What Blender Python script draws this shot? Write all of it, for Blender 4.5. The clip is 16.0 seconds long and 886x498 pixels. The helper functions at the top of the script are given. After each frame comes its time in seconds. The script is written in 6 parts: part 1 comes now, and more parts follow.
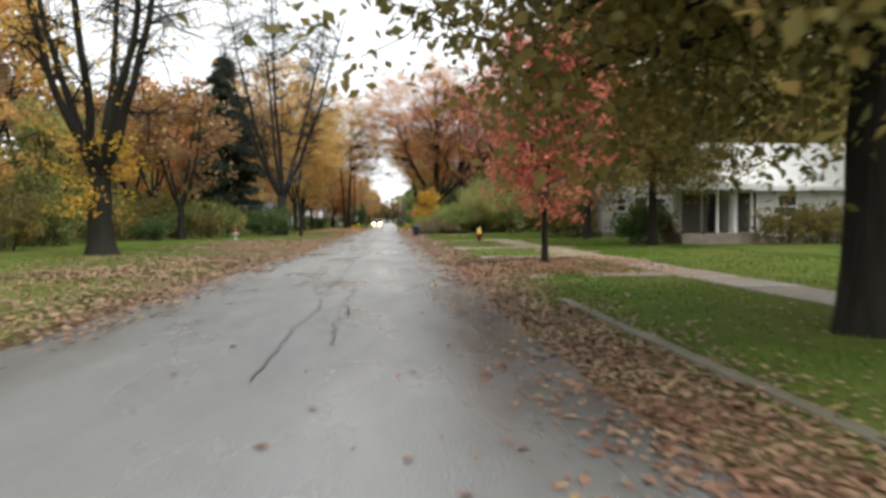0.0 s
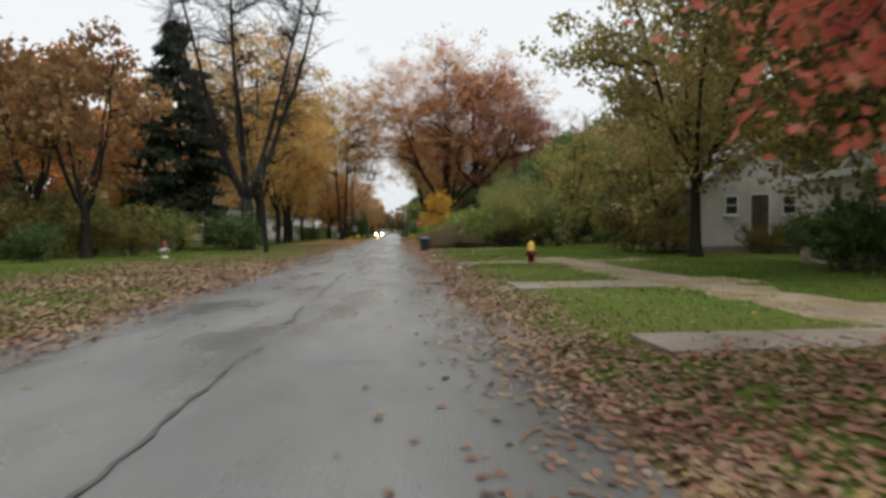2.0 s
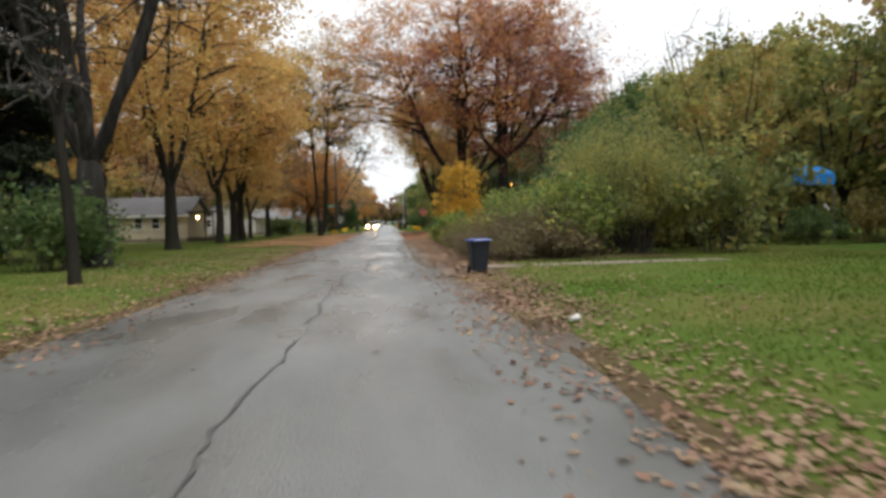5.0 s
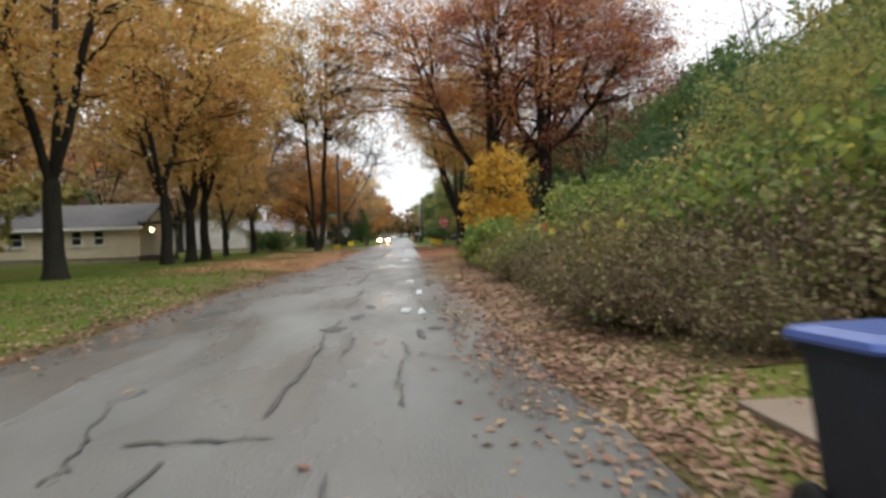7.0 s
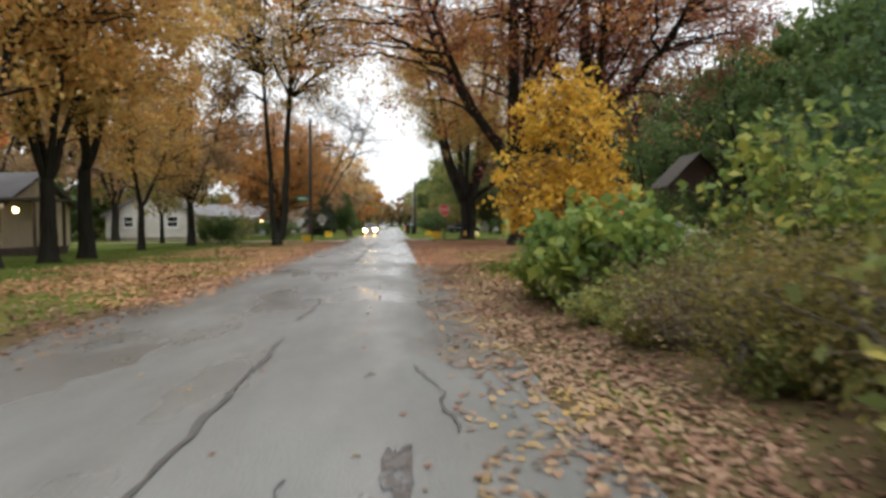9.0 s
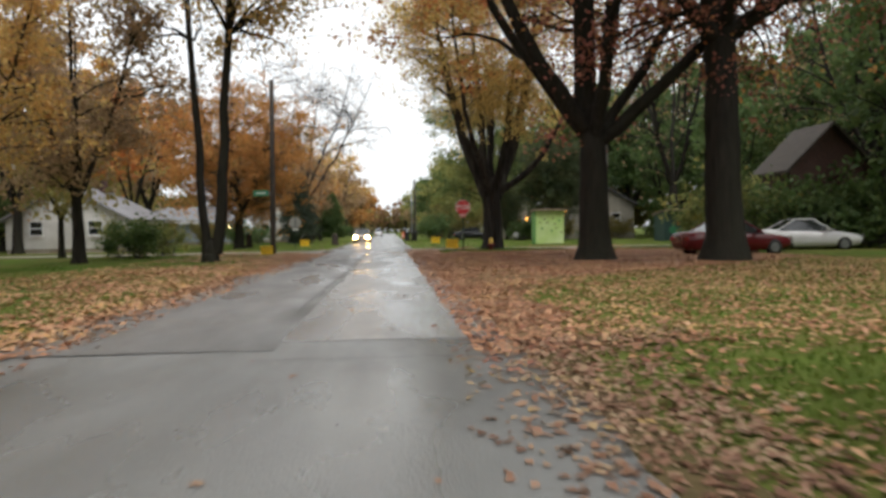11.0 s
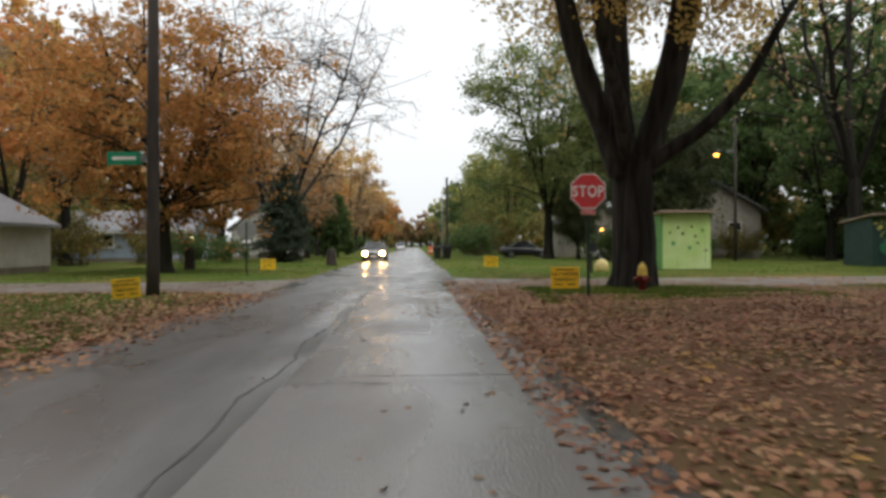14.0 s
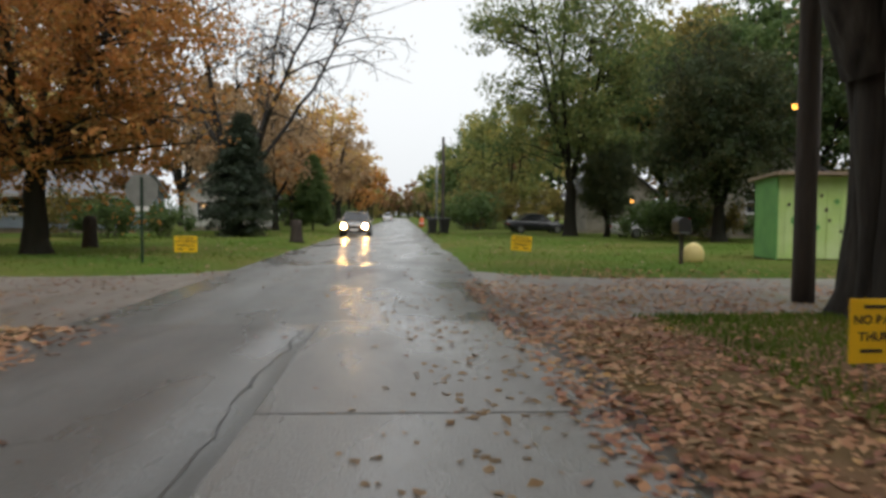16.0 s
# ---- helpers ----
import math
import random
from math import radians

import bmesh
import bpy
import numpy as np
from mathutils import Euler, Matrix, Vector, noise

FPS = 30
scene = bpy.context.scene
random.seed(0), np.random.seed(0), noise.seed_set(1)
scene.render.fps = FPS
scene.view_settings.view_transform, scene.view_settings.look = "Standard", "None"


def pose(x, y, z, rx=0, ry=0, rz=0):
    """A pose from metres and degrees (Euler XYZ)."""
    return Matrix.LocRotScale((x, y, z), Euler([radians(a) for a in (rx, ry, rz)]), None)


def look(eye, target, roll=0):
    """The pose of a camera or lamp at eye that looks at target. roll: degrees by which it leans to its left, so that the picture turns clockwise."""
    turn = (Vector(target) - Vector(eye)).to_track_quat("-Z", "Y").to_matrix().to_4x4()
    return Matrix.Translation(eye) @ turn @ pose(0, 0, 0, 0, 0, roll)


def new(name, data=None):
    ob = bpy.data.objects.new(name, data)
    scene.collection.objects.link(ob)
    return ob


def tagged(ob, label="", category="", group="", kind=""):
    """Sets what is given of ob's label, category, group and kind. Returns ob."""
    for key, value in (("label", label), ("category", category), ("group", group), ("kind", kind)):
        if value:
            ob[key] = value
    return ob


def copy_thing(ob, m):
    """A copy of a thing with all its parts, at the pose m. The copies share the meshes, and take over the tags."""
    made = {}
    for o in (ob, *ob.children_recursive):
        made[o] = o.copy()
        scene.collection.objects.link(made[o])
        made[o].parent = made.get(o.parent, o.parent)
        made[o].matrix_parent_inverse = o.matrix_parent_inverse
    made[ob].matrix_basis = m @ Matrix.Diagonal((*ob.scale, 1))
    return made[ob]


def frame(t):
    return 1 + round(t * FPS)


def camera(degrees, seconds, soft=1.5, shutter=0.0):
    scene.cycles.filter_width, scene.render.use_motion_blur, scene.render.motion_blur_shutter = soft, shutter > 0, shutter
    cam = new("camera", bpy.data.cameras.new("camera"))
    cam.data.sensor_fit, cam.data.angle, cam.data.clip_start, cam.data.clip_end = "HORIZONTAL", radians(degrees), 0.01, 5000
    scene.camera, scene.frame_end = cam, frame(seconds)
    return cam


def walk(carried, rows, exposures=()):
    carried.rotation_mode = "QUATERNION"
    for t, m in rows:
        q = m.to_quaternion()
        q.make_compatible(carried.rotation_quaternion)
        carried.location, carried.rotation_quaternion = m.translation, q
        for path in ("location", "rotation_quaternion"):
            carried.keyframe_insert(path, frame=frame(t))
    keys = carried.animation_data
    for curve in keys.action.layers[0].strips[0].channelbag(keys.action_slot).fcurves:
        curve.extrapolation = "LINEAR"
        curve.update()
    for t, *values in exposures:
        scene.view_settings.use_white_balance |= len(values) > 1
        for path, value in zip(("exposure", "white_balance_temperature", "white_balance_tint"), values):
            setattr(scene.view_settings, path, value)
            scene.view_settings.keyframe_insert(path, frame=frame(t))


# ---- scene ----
cam = camera(61.4, 16.0, 3.2, 0.25)
PATH = [
    (0, (-0.204, 2.161, 1.243), (-0.062, 4.154, 1.166), -0.5),
    (0.5, (-0.225, 6.199, 1.271), (-0.076, 8.192, 1.219), -0.4),
    (1, (-0.2, 9.828, 1.26), (-0.047, 11.821, 1.19), -0.4),
    (1.5, (-0.078, 13.872, 1.301), (0.07, 15.866, 1.275), -0.6),
    (2, (0.171, 18.069, 1.188), (0.299, 20.065, 1.139), -0.7),
    (2.5, (0.166, 22.106, 1.22), (0.272, 24.102, 1.16), -1.0),
    (3.5, (-0.123, 30.58, 1.236), (-0.01, 32.576, 1.17), -0.2),
    (4, (-0.228, 35.155, 1.223), (-0.091, 37.149, 1.147), -0.3),
    (6.5, (-0.119, 54.892, 1.289), (0.002, 56.888, 1.236), -2.5),
    (7, (0.121, 58.409, 1.202), (0.221, 60.406, 1.162), -1.8),
    (7.5, (-0.026, 62.137, 1.258), (0.091, 64.133, 1.225), -0.6),
    (8, (-0.024, 65.866, 1.241), (0.086, 67.863, 1.22), -1.0),
    (8.5, (-0.006, 69.729, 1.26), (0.112, 71.724, 1.211), -1.6),
    (9, (0.211, 73.815, 1.298), (0.336, 75.81, 1.231), -0.5),
    (11.5, (0.092, 94.002, 1.181), (0.23, 95.997, 1.146), -1.0),
    (12, (0.243, 97.965, 1.187), (0.384, 99.96, 1.206), -1.0),
    (12.5, (0.133, 101.94, 1.204), (0.269, 103.934, 1.145), -0.9),
    (13, (0.037, 105.455, 1.255), (0.166, 107.45, 1.191), -0.8),
    (13.5, (-0.003, 108.896, 1.209), (0.092, 110.894, 1.181), -0.7),
    (14, (0.044, 112.091, 1.214), (0.117, 114.089, 1.202), -0.4),
    (14.5, (-0.088, 115.031, 1.218), (-0.021, 117.03, 1.2), -0.2),
    (15, (-0.083, 117.816, 1.236), (-0.024, 119.815, 1.238), -0.3),
    (15.5, (-0.221, 120.214, 1.241), (-0.144, 122.212, 1.174), 0.3),
    (16, (-0.186, 122.536, 1.271), (-0.078, 124.531, 1.181), 0.4),
]
EXPOSURES = [(0, .6), (.5, .45), (1.5, .05), (2.5, .0), (3.5, .1), (4, .2), (6.5, .35), (8, .42), (9, .5), (11.5, .3), (12.5, .0), (13.5, .2), (14.5, .15), (16, .12)]
walk(cam, [(t, look(eye, target, roll)) for t, eye, target, roll in PATH], EXPOSURES)
# ---------------------------------------------------------------- world, sun, exposure
world = bpy.data.worlds.new("overcast_sky")
scene.world = world
world.use_nodes = True
wn = world.node_tree.nodes
wl = world.node_tree.links
wn.clear()
sky = wn.new("ShaderNodeTexSky")
sky.sky_type = "NISHITA"
sky.sun_disc = False
sky.sun_elevation = radians(63)
sky.sun_rotation = radians(153)
sky.air_density, sky.dust_density, sky.ozone_density = 1.0, 6.0, 1.0
sat = wn.new("ShaderNodeHueSaturation")
sat.inputs["Saturation"].default_value = 0.10
cloud = wn.new("ShaderNodeMixRGB")
cloud.inputs["Fac"].default_value = 0.65
cloud.inputs["Color2"].default_value = (10.05, 10.4, 10.65, 1)
bg = wn.new("ShaderNodeBackground")
bg.inputs["Strength"].default_value = 0.118
wout = wn.new("ShaderNodeOutputWorld")
wl.new(sky.outputs["Color"], sat.inputs["Color"])
wl.new(sat.outputs["Color"], cloud.inputs["Color1"])
wl.new(cloud.outputs["Color"], bg.inputs["Color"])
wl.new(bg.outputs["Background"], wout.inputs["Surface"])

sun = new("sun", bpy.data.lights.new("sun", "SUN"))
sun.data.energy = 1.5
sun.data.angle = radians(45)
sun.data.color = (1.0, 0.985, 0.965)
sun.matrix_world = look((10, -20, 45), (0, 0, 0))

# ---------------------------------------------------------------- materials


def mat(name, c1, c2=None, rough=0.7, scale=3.0, detail=6.0, bump=0.0, bump_scale=None, metal=0.0, c3=None, big=0.0, spec=0.5, stretch=None):
    """Two colours mixed by noise at one size, a third stain colour at a larger size, and a fine bump."""
    m = bpy.data.materials.new(name)
    m.use_nodes = True
    nt = m.node_tree
    n, l = nt.nodes, nt.links
    b = n["Principled BSDF"]
    b.inputs["Roughness"].default_value = rough
    b.inputs["Metallic"].default_value = metal
    b.inputs["Specular IOR Level"].default_value = spec
    co = n.new("ShaderNodeTexCoord")
    mp = n.new("ShaderNodeMapping")
    l.new(co.outputs["Object"], mp.inputs["Vector"])
    if stretch:
        mp.inputs["Scale"].default_value = stretch
    t = n.new("ShaderNodeTexNoise")
    t.inputs["Scale"].default_value = scale
    t.inputs["Detail"].default_value = detail
    l.new(mp.outputs["Vector"], t.inputs["Vector"])
    r = n.new("ShaderNodeValToRGB")
    r.color_ramp.elements[0].position, r.color_ramp.elements[1].position = 0.32, 0.68
    c2 = c2 or tuple(v * 0.75 for v in c1)
    r.color_ramp.elements[0].color, r.color_ramp.elements[1].color = (*c1, 1), (*c2, 1)
    l.new(t.outputs["Fac"], r.inputs["Fac"])
    last = r.outputs["Color"]
    if c3:
        t2 = n.new("ShaderNodeTexNoise")
        t2.inputs["Scale"].default_value = big or scale * 0.15
        t2.inputs["Detail"].default_value = 4
        l.new(mp.outputs["Vector"], t2.inputs["Vector"])
        r2 = n.new("ShaderNodeValToRGB")
        r2.color_ramp.elements[0].position, r2.color_ramp.elements[1].position = 0.34, 0.74
        l.new(t2.outputs["Fac"], r2.inputs["Fac"])
        mx = n.new("ShaderNodeMixRGB")
        l.new(r2.outputs["Color"], mx.inputs["Fac"])
        l.new(last, mx.inputs["Color1"])
        mx.inputs["Color2"].default_value = (*c3, 1)
        last = mx.outputs["Color"]
    l.new(last, b.inputs["Base Color"])
    if bump:
        bt = n.new("ShaderNodeTexNoise")
        bt.inputs["Scale"].default_value = bump_scale or scale * 6
        bt.inputs["Detail"].default_value = 5
        l.new(mp.outputs["Vector"], bt.inputs["Vector"])
        bp = n.new("ShaderNodeBump")
        bp.inputs["Strength"].default_value = bump
        bp.inputs["Distance"].default_value = 0.03
        l.new(bt.outputs["Fac"], bp.inputs["Height"])
        l.new(bp.outputs["Normal"], b.inputs["Normal"])
    return m


def leaf_mat(name, cols, trans=0.35, rough=0.55):
    """Leaves: a colour of its own for each leaf, and light that comes through."""
    m = bpy.data.materials.new(name)
    m.use_nodes = True
    n, l = m.node_tree.nodes, m.node_tree.links
    b = n["Principled BSDF"]
    b.inputs["Roughness"].default_value = rough
    b.inputs["Specular IOR Level"].default_value = 0.3
    geo = n.new("ShaderNodeNewGeometry")
    co = n.new("ShaderNodeTexCoord")
    t = n.new("ShaderNodeTexNoise")
    t.inputs["Scale"].default_value = 0.55
    t.inputs["Detail"].default_value = 3
    l.new(co.outputs["Object"], t.inputs["Vector"])
    ad = n.new("ShaderNodeMath")
    ad.operation = "MULTIPLY_ADD"
    ad.inputs[1].default_value = 0.55
    l.new(geo.outputs["Random Per Island"], ad.inputs[0])
    sc = n.new("ShaderNodeMath")
    sc.operation = "MULTIPLY_ADD"
    sc.inputs[1].default_value = 1.5
    sc.inputs[2].default_value = -0.52
    l.new(t.outputs["Fac"], sc.inputs[0])
    l.new(sc.outputs[0], ad.inputs[2])
    r = n.new("ShaderNodeValToRGB")
    e = r.color_ramp.elements
    while len(e) < len(cols):
        e.new(0.5)
    for i, c in enumerate(cols):
        e[i].position = i / (len(cols) - 1)
        e[i].color = (*c, 1)
    l.new(ad.outputs[0], r.inputs["Fac"])
    l.new(r.outputs["Color"], b.inputs["Base Color"])
    tr = n.new("ShaderNodeBsdfTranslucent")
    l.new(r.outputs["Color"], tr.inputs["Color"])
    mx = n.new("ShaderNodeMixShader")
    mx.inputs["Fac"].default_value = trans
    l.new(b.outputs["BSDF"], mx.inputs[1])
    l.new(tr.outputs["BSDF"], mx.inputs[2])
    l.new(mx.outputs["Shader"], n["Material Output"].inputs["Surface"])
    return m


def emit_mat(name, col, strength):
    m = bpy.data.materials.new(name)
    m.use_nodes = True
    b = m.node_tree.nodes["Principled BSDF"]
    b.inputs["Base Color"].default_value = (*col, 1)
    b.inputs["Emission Color"].default_value = (*col, 1)
    b.inputs["Emission Strength"].default_value = strength
    return m


def glass_mat(name, col, rough=0.05):
    m = bpy.data.materials.new(name)
    m.use_nodes = True
    b = m.node_tree.nodes["Principled BSDF"]
    b.inputs["Base Color"].default_value = (*col, 1)
    b.inputs["Roughness"].default_value = rough
    b.inputs["Specular IOR Level"].default_value = 0.8
    return m


def wet_road_mat(name, c1, c2, c3, wet):
    """Old worn paving, wet: dark damp patches, gloss that follows the film of water, fine grit."""
    m = mat(name, c1, c2, rough=0.4, scale=1.3, detail=8, bump=0.25, bump_scale=60, c3=c3, big=0.22, stretch=(1, 0.35, 1))
    n, l = m.node_tree.nodes, m.node_tree.links
    co = n.new("ShaderNodeTexCoord")
    mp = n.new("ShaderNodeMapping")
    mp.inputs["Scale"].default_value = (1, 0.3, 1)
    l.new(co.outputs["Object"], mp.inputs["Vector"])
    t = n.new("ShaderNodeTexNoise")
    t.inputs["Scale"].default_value = 0.9
    t.inputs["Detail"].default_value = 5
    l.new(mp.outputs["Vector"], t.inputs["Vector"])
    r = n.new("ShaderNodeMapRange")
    r.inputs["From Min"].default_value, r.inputs["From Max"].default_value = 0.35, 0.65
    r.inputs["To Min"].default_value, r.inputs["To Max"].default_value = wet
    l.new(t.outputs["Fac"], r.inputs["Value"])
    l.new(r.outputs["Result"], n["Principled BSDF"].inputs["Roughness"])
    return m


M = {}
M["lawn"] = mat("lawn_soil", (0.078, 0.132, 0.022), (0.050, 0.088, 0.016), 1.0, 1.6, 9, 0.6, 25, c3=(0.122, 0.112, 0.034), big=0.22, spec=0.05)
M["lot"] = mat("leafy_soil", (0.23, 0.125, 0.078), (0.15, 0.08, 0.05), 0.9, 5, 8, 0.6, 25, c3=(0.10, 0.09, 0.03), big=0.3, spec=0.15)
M["wet_slab"] = wet_road_mat("wet_concrete", (0.235, 0.23, 0.22), (0.18, 0.176, 0.168), (0.135, 0.131, 0.124), (0.10, 0.42))
M["road"] = wet_road_mat("wet_asphalt", (0.212, 0.215, 0.208), (0.150, 0.153, 0.148), (0.100, 0.101, 0.097), (0.18, 0.5))
M["asphalt_new"] = wet_road_mat("darker_wet_asphalt", (0.165, 0.161, 0.155), (0.12, 0.118, 0.113), (0.085, 0.083, 0.079), (0.22, 0.55))
M["street"] = wet_road_mat("wet_side_street", (0.22, 0.197, 0.174), (0.155, 0.138, 0.122), (0.15, 0.125, 0.105), (0.28, 0.6))
M["sand"] = mat("sandy_soil", (0.33, 0.26, 0.185), (0.24, 0.18, 0.125), 0.95, 4, 8, 0.6, 30, c3=(0.16, 0.13, 0.06), big=0.9, spec=0.1)
M["tar"] = mat("crack_tar", (0.045, 0.044, 0.042), (0.085, 0.082, 0.078), 0.5, 9)
M["damp"] = wet_road_mat("damp_dark_asphalt", (0.115, 0.110, 0.102), (0.085, 0.082, 0.077), (0.15, 0.146, 0.138), (0.25, 0.55))
M["wet_mud"] = wet_road_mat("wet_mud", (0.075, 0.055, 0.036), (0.05, 0.037, 0.025), (0.10, 0.075, 0.05), (0.10, 0.35))
M["water"] = mat("puddle_water", (0.10, 0.10, 0.10), (0.075, 0.075, 0.075), 0.03, 2, spec=0.8)
M["concrete"] = mat("old_concrete", (0.36, 0.32, 0.27), (0.24, 0.21, 0.17), 0.75, 3, 7, 0.3, 40, c3=(0.17, 0.125, 0.085), big=0.45)
M["kerb"] = mat("mossy_kerb_concrete", (0.20, 0.18, 0.15), (0.13, 0.115, 0.09), 0.8, 3, 7, 0.5, 30, c3=(0.09, 0.085, 0.04), big=0.5)
M["mud"] = mat("gutter_mud", (0.125, 0.075, 0.045), (0.06, 0.038, 0.025), 0.95, 9, 8, 0.9, 25, c3=(0.085, 0.08, 0.028), big=0.7, spec=0.12)
M["bark"] = mat("dark_wet_bark", (0.010, 0.008, 0.007), (0.030, 0.025, 0.021), 0.9, 9, 9, 1.0, 18, stretch=(1, 1, 0.14), c3=(0.026, 0.026, 0.018), big=0.8, spec=0.15)
M["bark_grey"] = mat("grey_bark", (0.016, 0.015, 0.013), (0.085, 0.079, 0.070), 0.9, 6, 9, 1.0, 16, stretch=(1, 1, 0.10), c3=(0.012, 0.010, 0.009), big=0.9, spec=0.2)
M["bramble_twig"] = mat("bramble_canes", (0.080, 0.056, 0.038), (0.130, 0.095, 0.065), 0.85, 8)
M["twig"] = mat("twig_bark", (0.045, 0.038, 0.034), (0.075, 0.066, 0.06), 0.85, 8)
LEAF = {
    "gold": [(0.350, 0.175, 0.070), (0.620, 0.340, 0.105), (0.650, 0.480, 0.165), (0.470, 0.340, 0.160)],
    "orange": [(0.140, 0.120, 0.045), (0.310, 0.180, 0.058), (0.560, 0.235, 0.068), (0.500, 0.280, 0.085), (0.190, 0.180, 0.060)],
    "rust": [(0.310, 0.112, 0.050), (0.580, 0.220, 0.080), (0.640, 0.350, 0.105), (0.450, 0.245, 0.085)],
    "oxblood": [(0.170, 0.060, 0.050), (0.320, 0.115, 0.080), (0.420, 0.210, 0.105)],
    "red": [(0.430, 0.110, 0.080), (0.690, 0.180, 0.125), (0.720, 0.290, 0.180), (0.430, 0.200, 0.105)],
    "olive": [(0.140, 0.132, 0.052), (0.245, 0.225, 0.072), (0.360, 0.290, 0.088), (0.420, 0.265, 0.088)],
    "green": [(0.058, 0.100, 0.036), (0.100, 0.158, 0.050), (0.172, 0.210, 0.066)],
    "lime": [(0.105, 0.145, 0.052), (0.190, 0.225, 0.074), (0.330, 0.315, 0.095), (0.500, 0.395, 0.110)],
    "yellow": [(0.475, 0.276, 0.034), (0.660, 0.400, 0.053), (0.720, 0.524, 0.086)],
    "brown": [(0.170, 0.100, 0.055), (0.290, 0.150, 0.075), (0.340, 0.205, 0.090), (0.210, 0.175, 0.065)],
    "bramble": [(0.075, 0.050, 0.030), (0.140, 0.095, 0.052), (0.190, 0.140, 0.070), (0.140, 0.160, 0.045), (0.170, 0.200, 0.055)],
    "spruce": [(0.023, 0.037, 0.023), (0.038, 0.056, 0.034), (0.058, 0.074, 0.044)],
    "tan": [(0.310, 0.205, 0.115), (0.440, 0.300, 0.170), (0.240, 0.170, 0.098)],
    "litter": [(0.092, 0.048, 0.032), (0.184, 0.093, 0.056), (0.276, 0.163, 0.107), (0.314, 0.227, 0.139), (0.370, 0.238, 0.063)],
    "litter_red": [(0.123, 0.047, 0.036), (0.233, 0.088, 0.058), (0.332, 0.161, 0.109), (0.246, 0.134, 0.076)],
    "grass": [(0.048, 0.090, 0.013), (0.090, 0.160, 0.019), (0.128, 0.201, 0.025), (0.181, 0.191, 0.043)],
    "fresh": [(0.080, 0.140, 0.040), (0.130, 0.210, 0.055), (0.220, 0.280, 0.060), (0.450, 0.430, 0.080)],
    "amber": [(0.391, 0.242, 0.102), (0.577, 0.368, 0.133), (0.614, 0.446, 0.163), (0.353, 0.262, 0.102)],
    "litter_lot": [(0.180, 0.083, 0.046), (0.325, 0.150, 0.082), (0.453, 0.232, 0.128), (0.507, 0.318, 0.179), (0.542, 0.310, 0.085)],
    "deep": [(0.045, 0.085, 0.040), (0.070, 0.125, 0.052), (0.110, 0.165, 0.062)],
    "pale_gold": [(0.430, 0.240, 0.080), (0.680, 0.460, 0.140), (0.740, 0.580, 0.220), (0.560, 0.420, 0.160)],
    "yew": [(0.036, 0.056, 0.028), (0.066, 0.088, 0.038), (0.140, 0.125, 0.050)],
    "midgreen": [(0.080, 0.115, 0.045), (0.130, 0.180, 0.060), (0.230, 0.260, 0.080), (0.340, 0.280, 0.090)],
    "vine": [(0.070, 0.120, 0.035), (0.150, 0.220, 0.055), (0.320, 0.340, 0.075), (0.520, 0.420, 0.080)],
    "dull": [(0.098, 0.092, 0.034), (0.172, 0.155, 0.048), (0.265, 0.207, 0.060), (0.322, 0.196, 0.066)],
}
for key, cols in LEAF.items():
    M["leaf_" + key] = leaf_mat("leaf_" + key, cols, 0.15 if key in ("litter", "litter_red", "litter_lot", "bramble", "spruce") else 0.52)
M["white_paint"] = mat("white_siding", (0.62, 0.61, 0.58), (0.52, 0.51, 0.48), 0.6, 2, 5, 0.2, 12, c3=(0.42, 0.40, 0.36), big=0.5)
M["cream"] = mat("cream_siding", (0.60, 0.53, 0.40), (0.54, 0.47, 0.35), 0.6, 2, 5, 0.2, 12)
M["bluegrey"] = mat("bluegrey_siding", (0.33, 0.39, 0.47), (0.27, 0.33, 0.40), 0.6, 2, 5, 0.2, 12)
M["stucco"] = mat("grey_stucco", (0.34, 0.31, 0.25), (0.25, 0.23, 0.19), 0.8, 3, 7, 0.4, 20, c3=(0.17, 0.16, 0.13), big=0.5)
M["brick_dark"] = mat("dark_brick", (0.11, 0.055, 0.045), (0.07, 0.04, 0.035), 0.8, 6, 7, 0.4, 20)
M["shingle"] = mat("dark_shingles", (0.075, 0.072, 0.075), (0.11, 0.105, 0.105), 0.7, 4, 7, 0.6, 16, c3=(0.05, 0.048, 0.05), big=0.4)
M["shingle_grey"] = mat("grey_shingles", (0.20, 0.20, 0.215), (0.26, 0.26, 0.27), 0.6, 4, 7, 0.5, 16)
# the sky's sheen on the roof is put into this white base colour
M["roof_white"] = mat("sky_white_roof", (0.66, 0.66, 0.64), (0.56, 0.56, 0.54), 0.4, 2, 5, 0.1, 10)
M["trim_white"] = mat("white_trim", (0.70, 0.70, 0.68), (0.60, 0.60, 0.58), 0.5, 5)
M["window"] = glass_mat("dark_window_glass", (0.02, 0.022, 0.025), 0.06)
M["dark_wood"] = mat("dark_wood", (0.04, 0.032, 0.026), (0.07, 0.055, 0.042), 0.8, 6, 6, 0.4, 20)
M["pole_wood"] = mat("weathered_pole_wood", (0.036, 0.029, 0.024), (0.058, 0.047, 0.039), 0.85, 8, 7, 0.6, 22, stretch=(1, 1, 0.15))
M["shed_green"] = mat("pale_green_paint", (0.45, 0.62, 0.20), (0.38, 0.53, 0.17), 0.6, 2.5, 6, 0.2, 14, c3=(0.55, 0.66, 0.34), big=0.9)
M["shed_side"] = mat("mid_green_paint", (0.14, 0.36, 0.10), (0.10, 0.28, 0.08), 0.6, 2.5)
M["mural_dark"] = mat("dark_teal_paint", (0.02, 0.05, 0.045), (0.03, 0.07, 0.06), 0.6, 3)
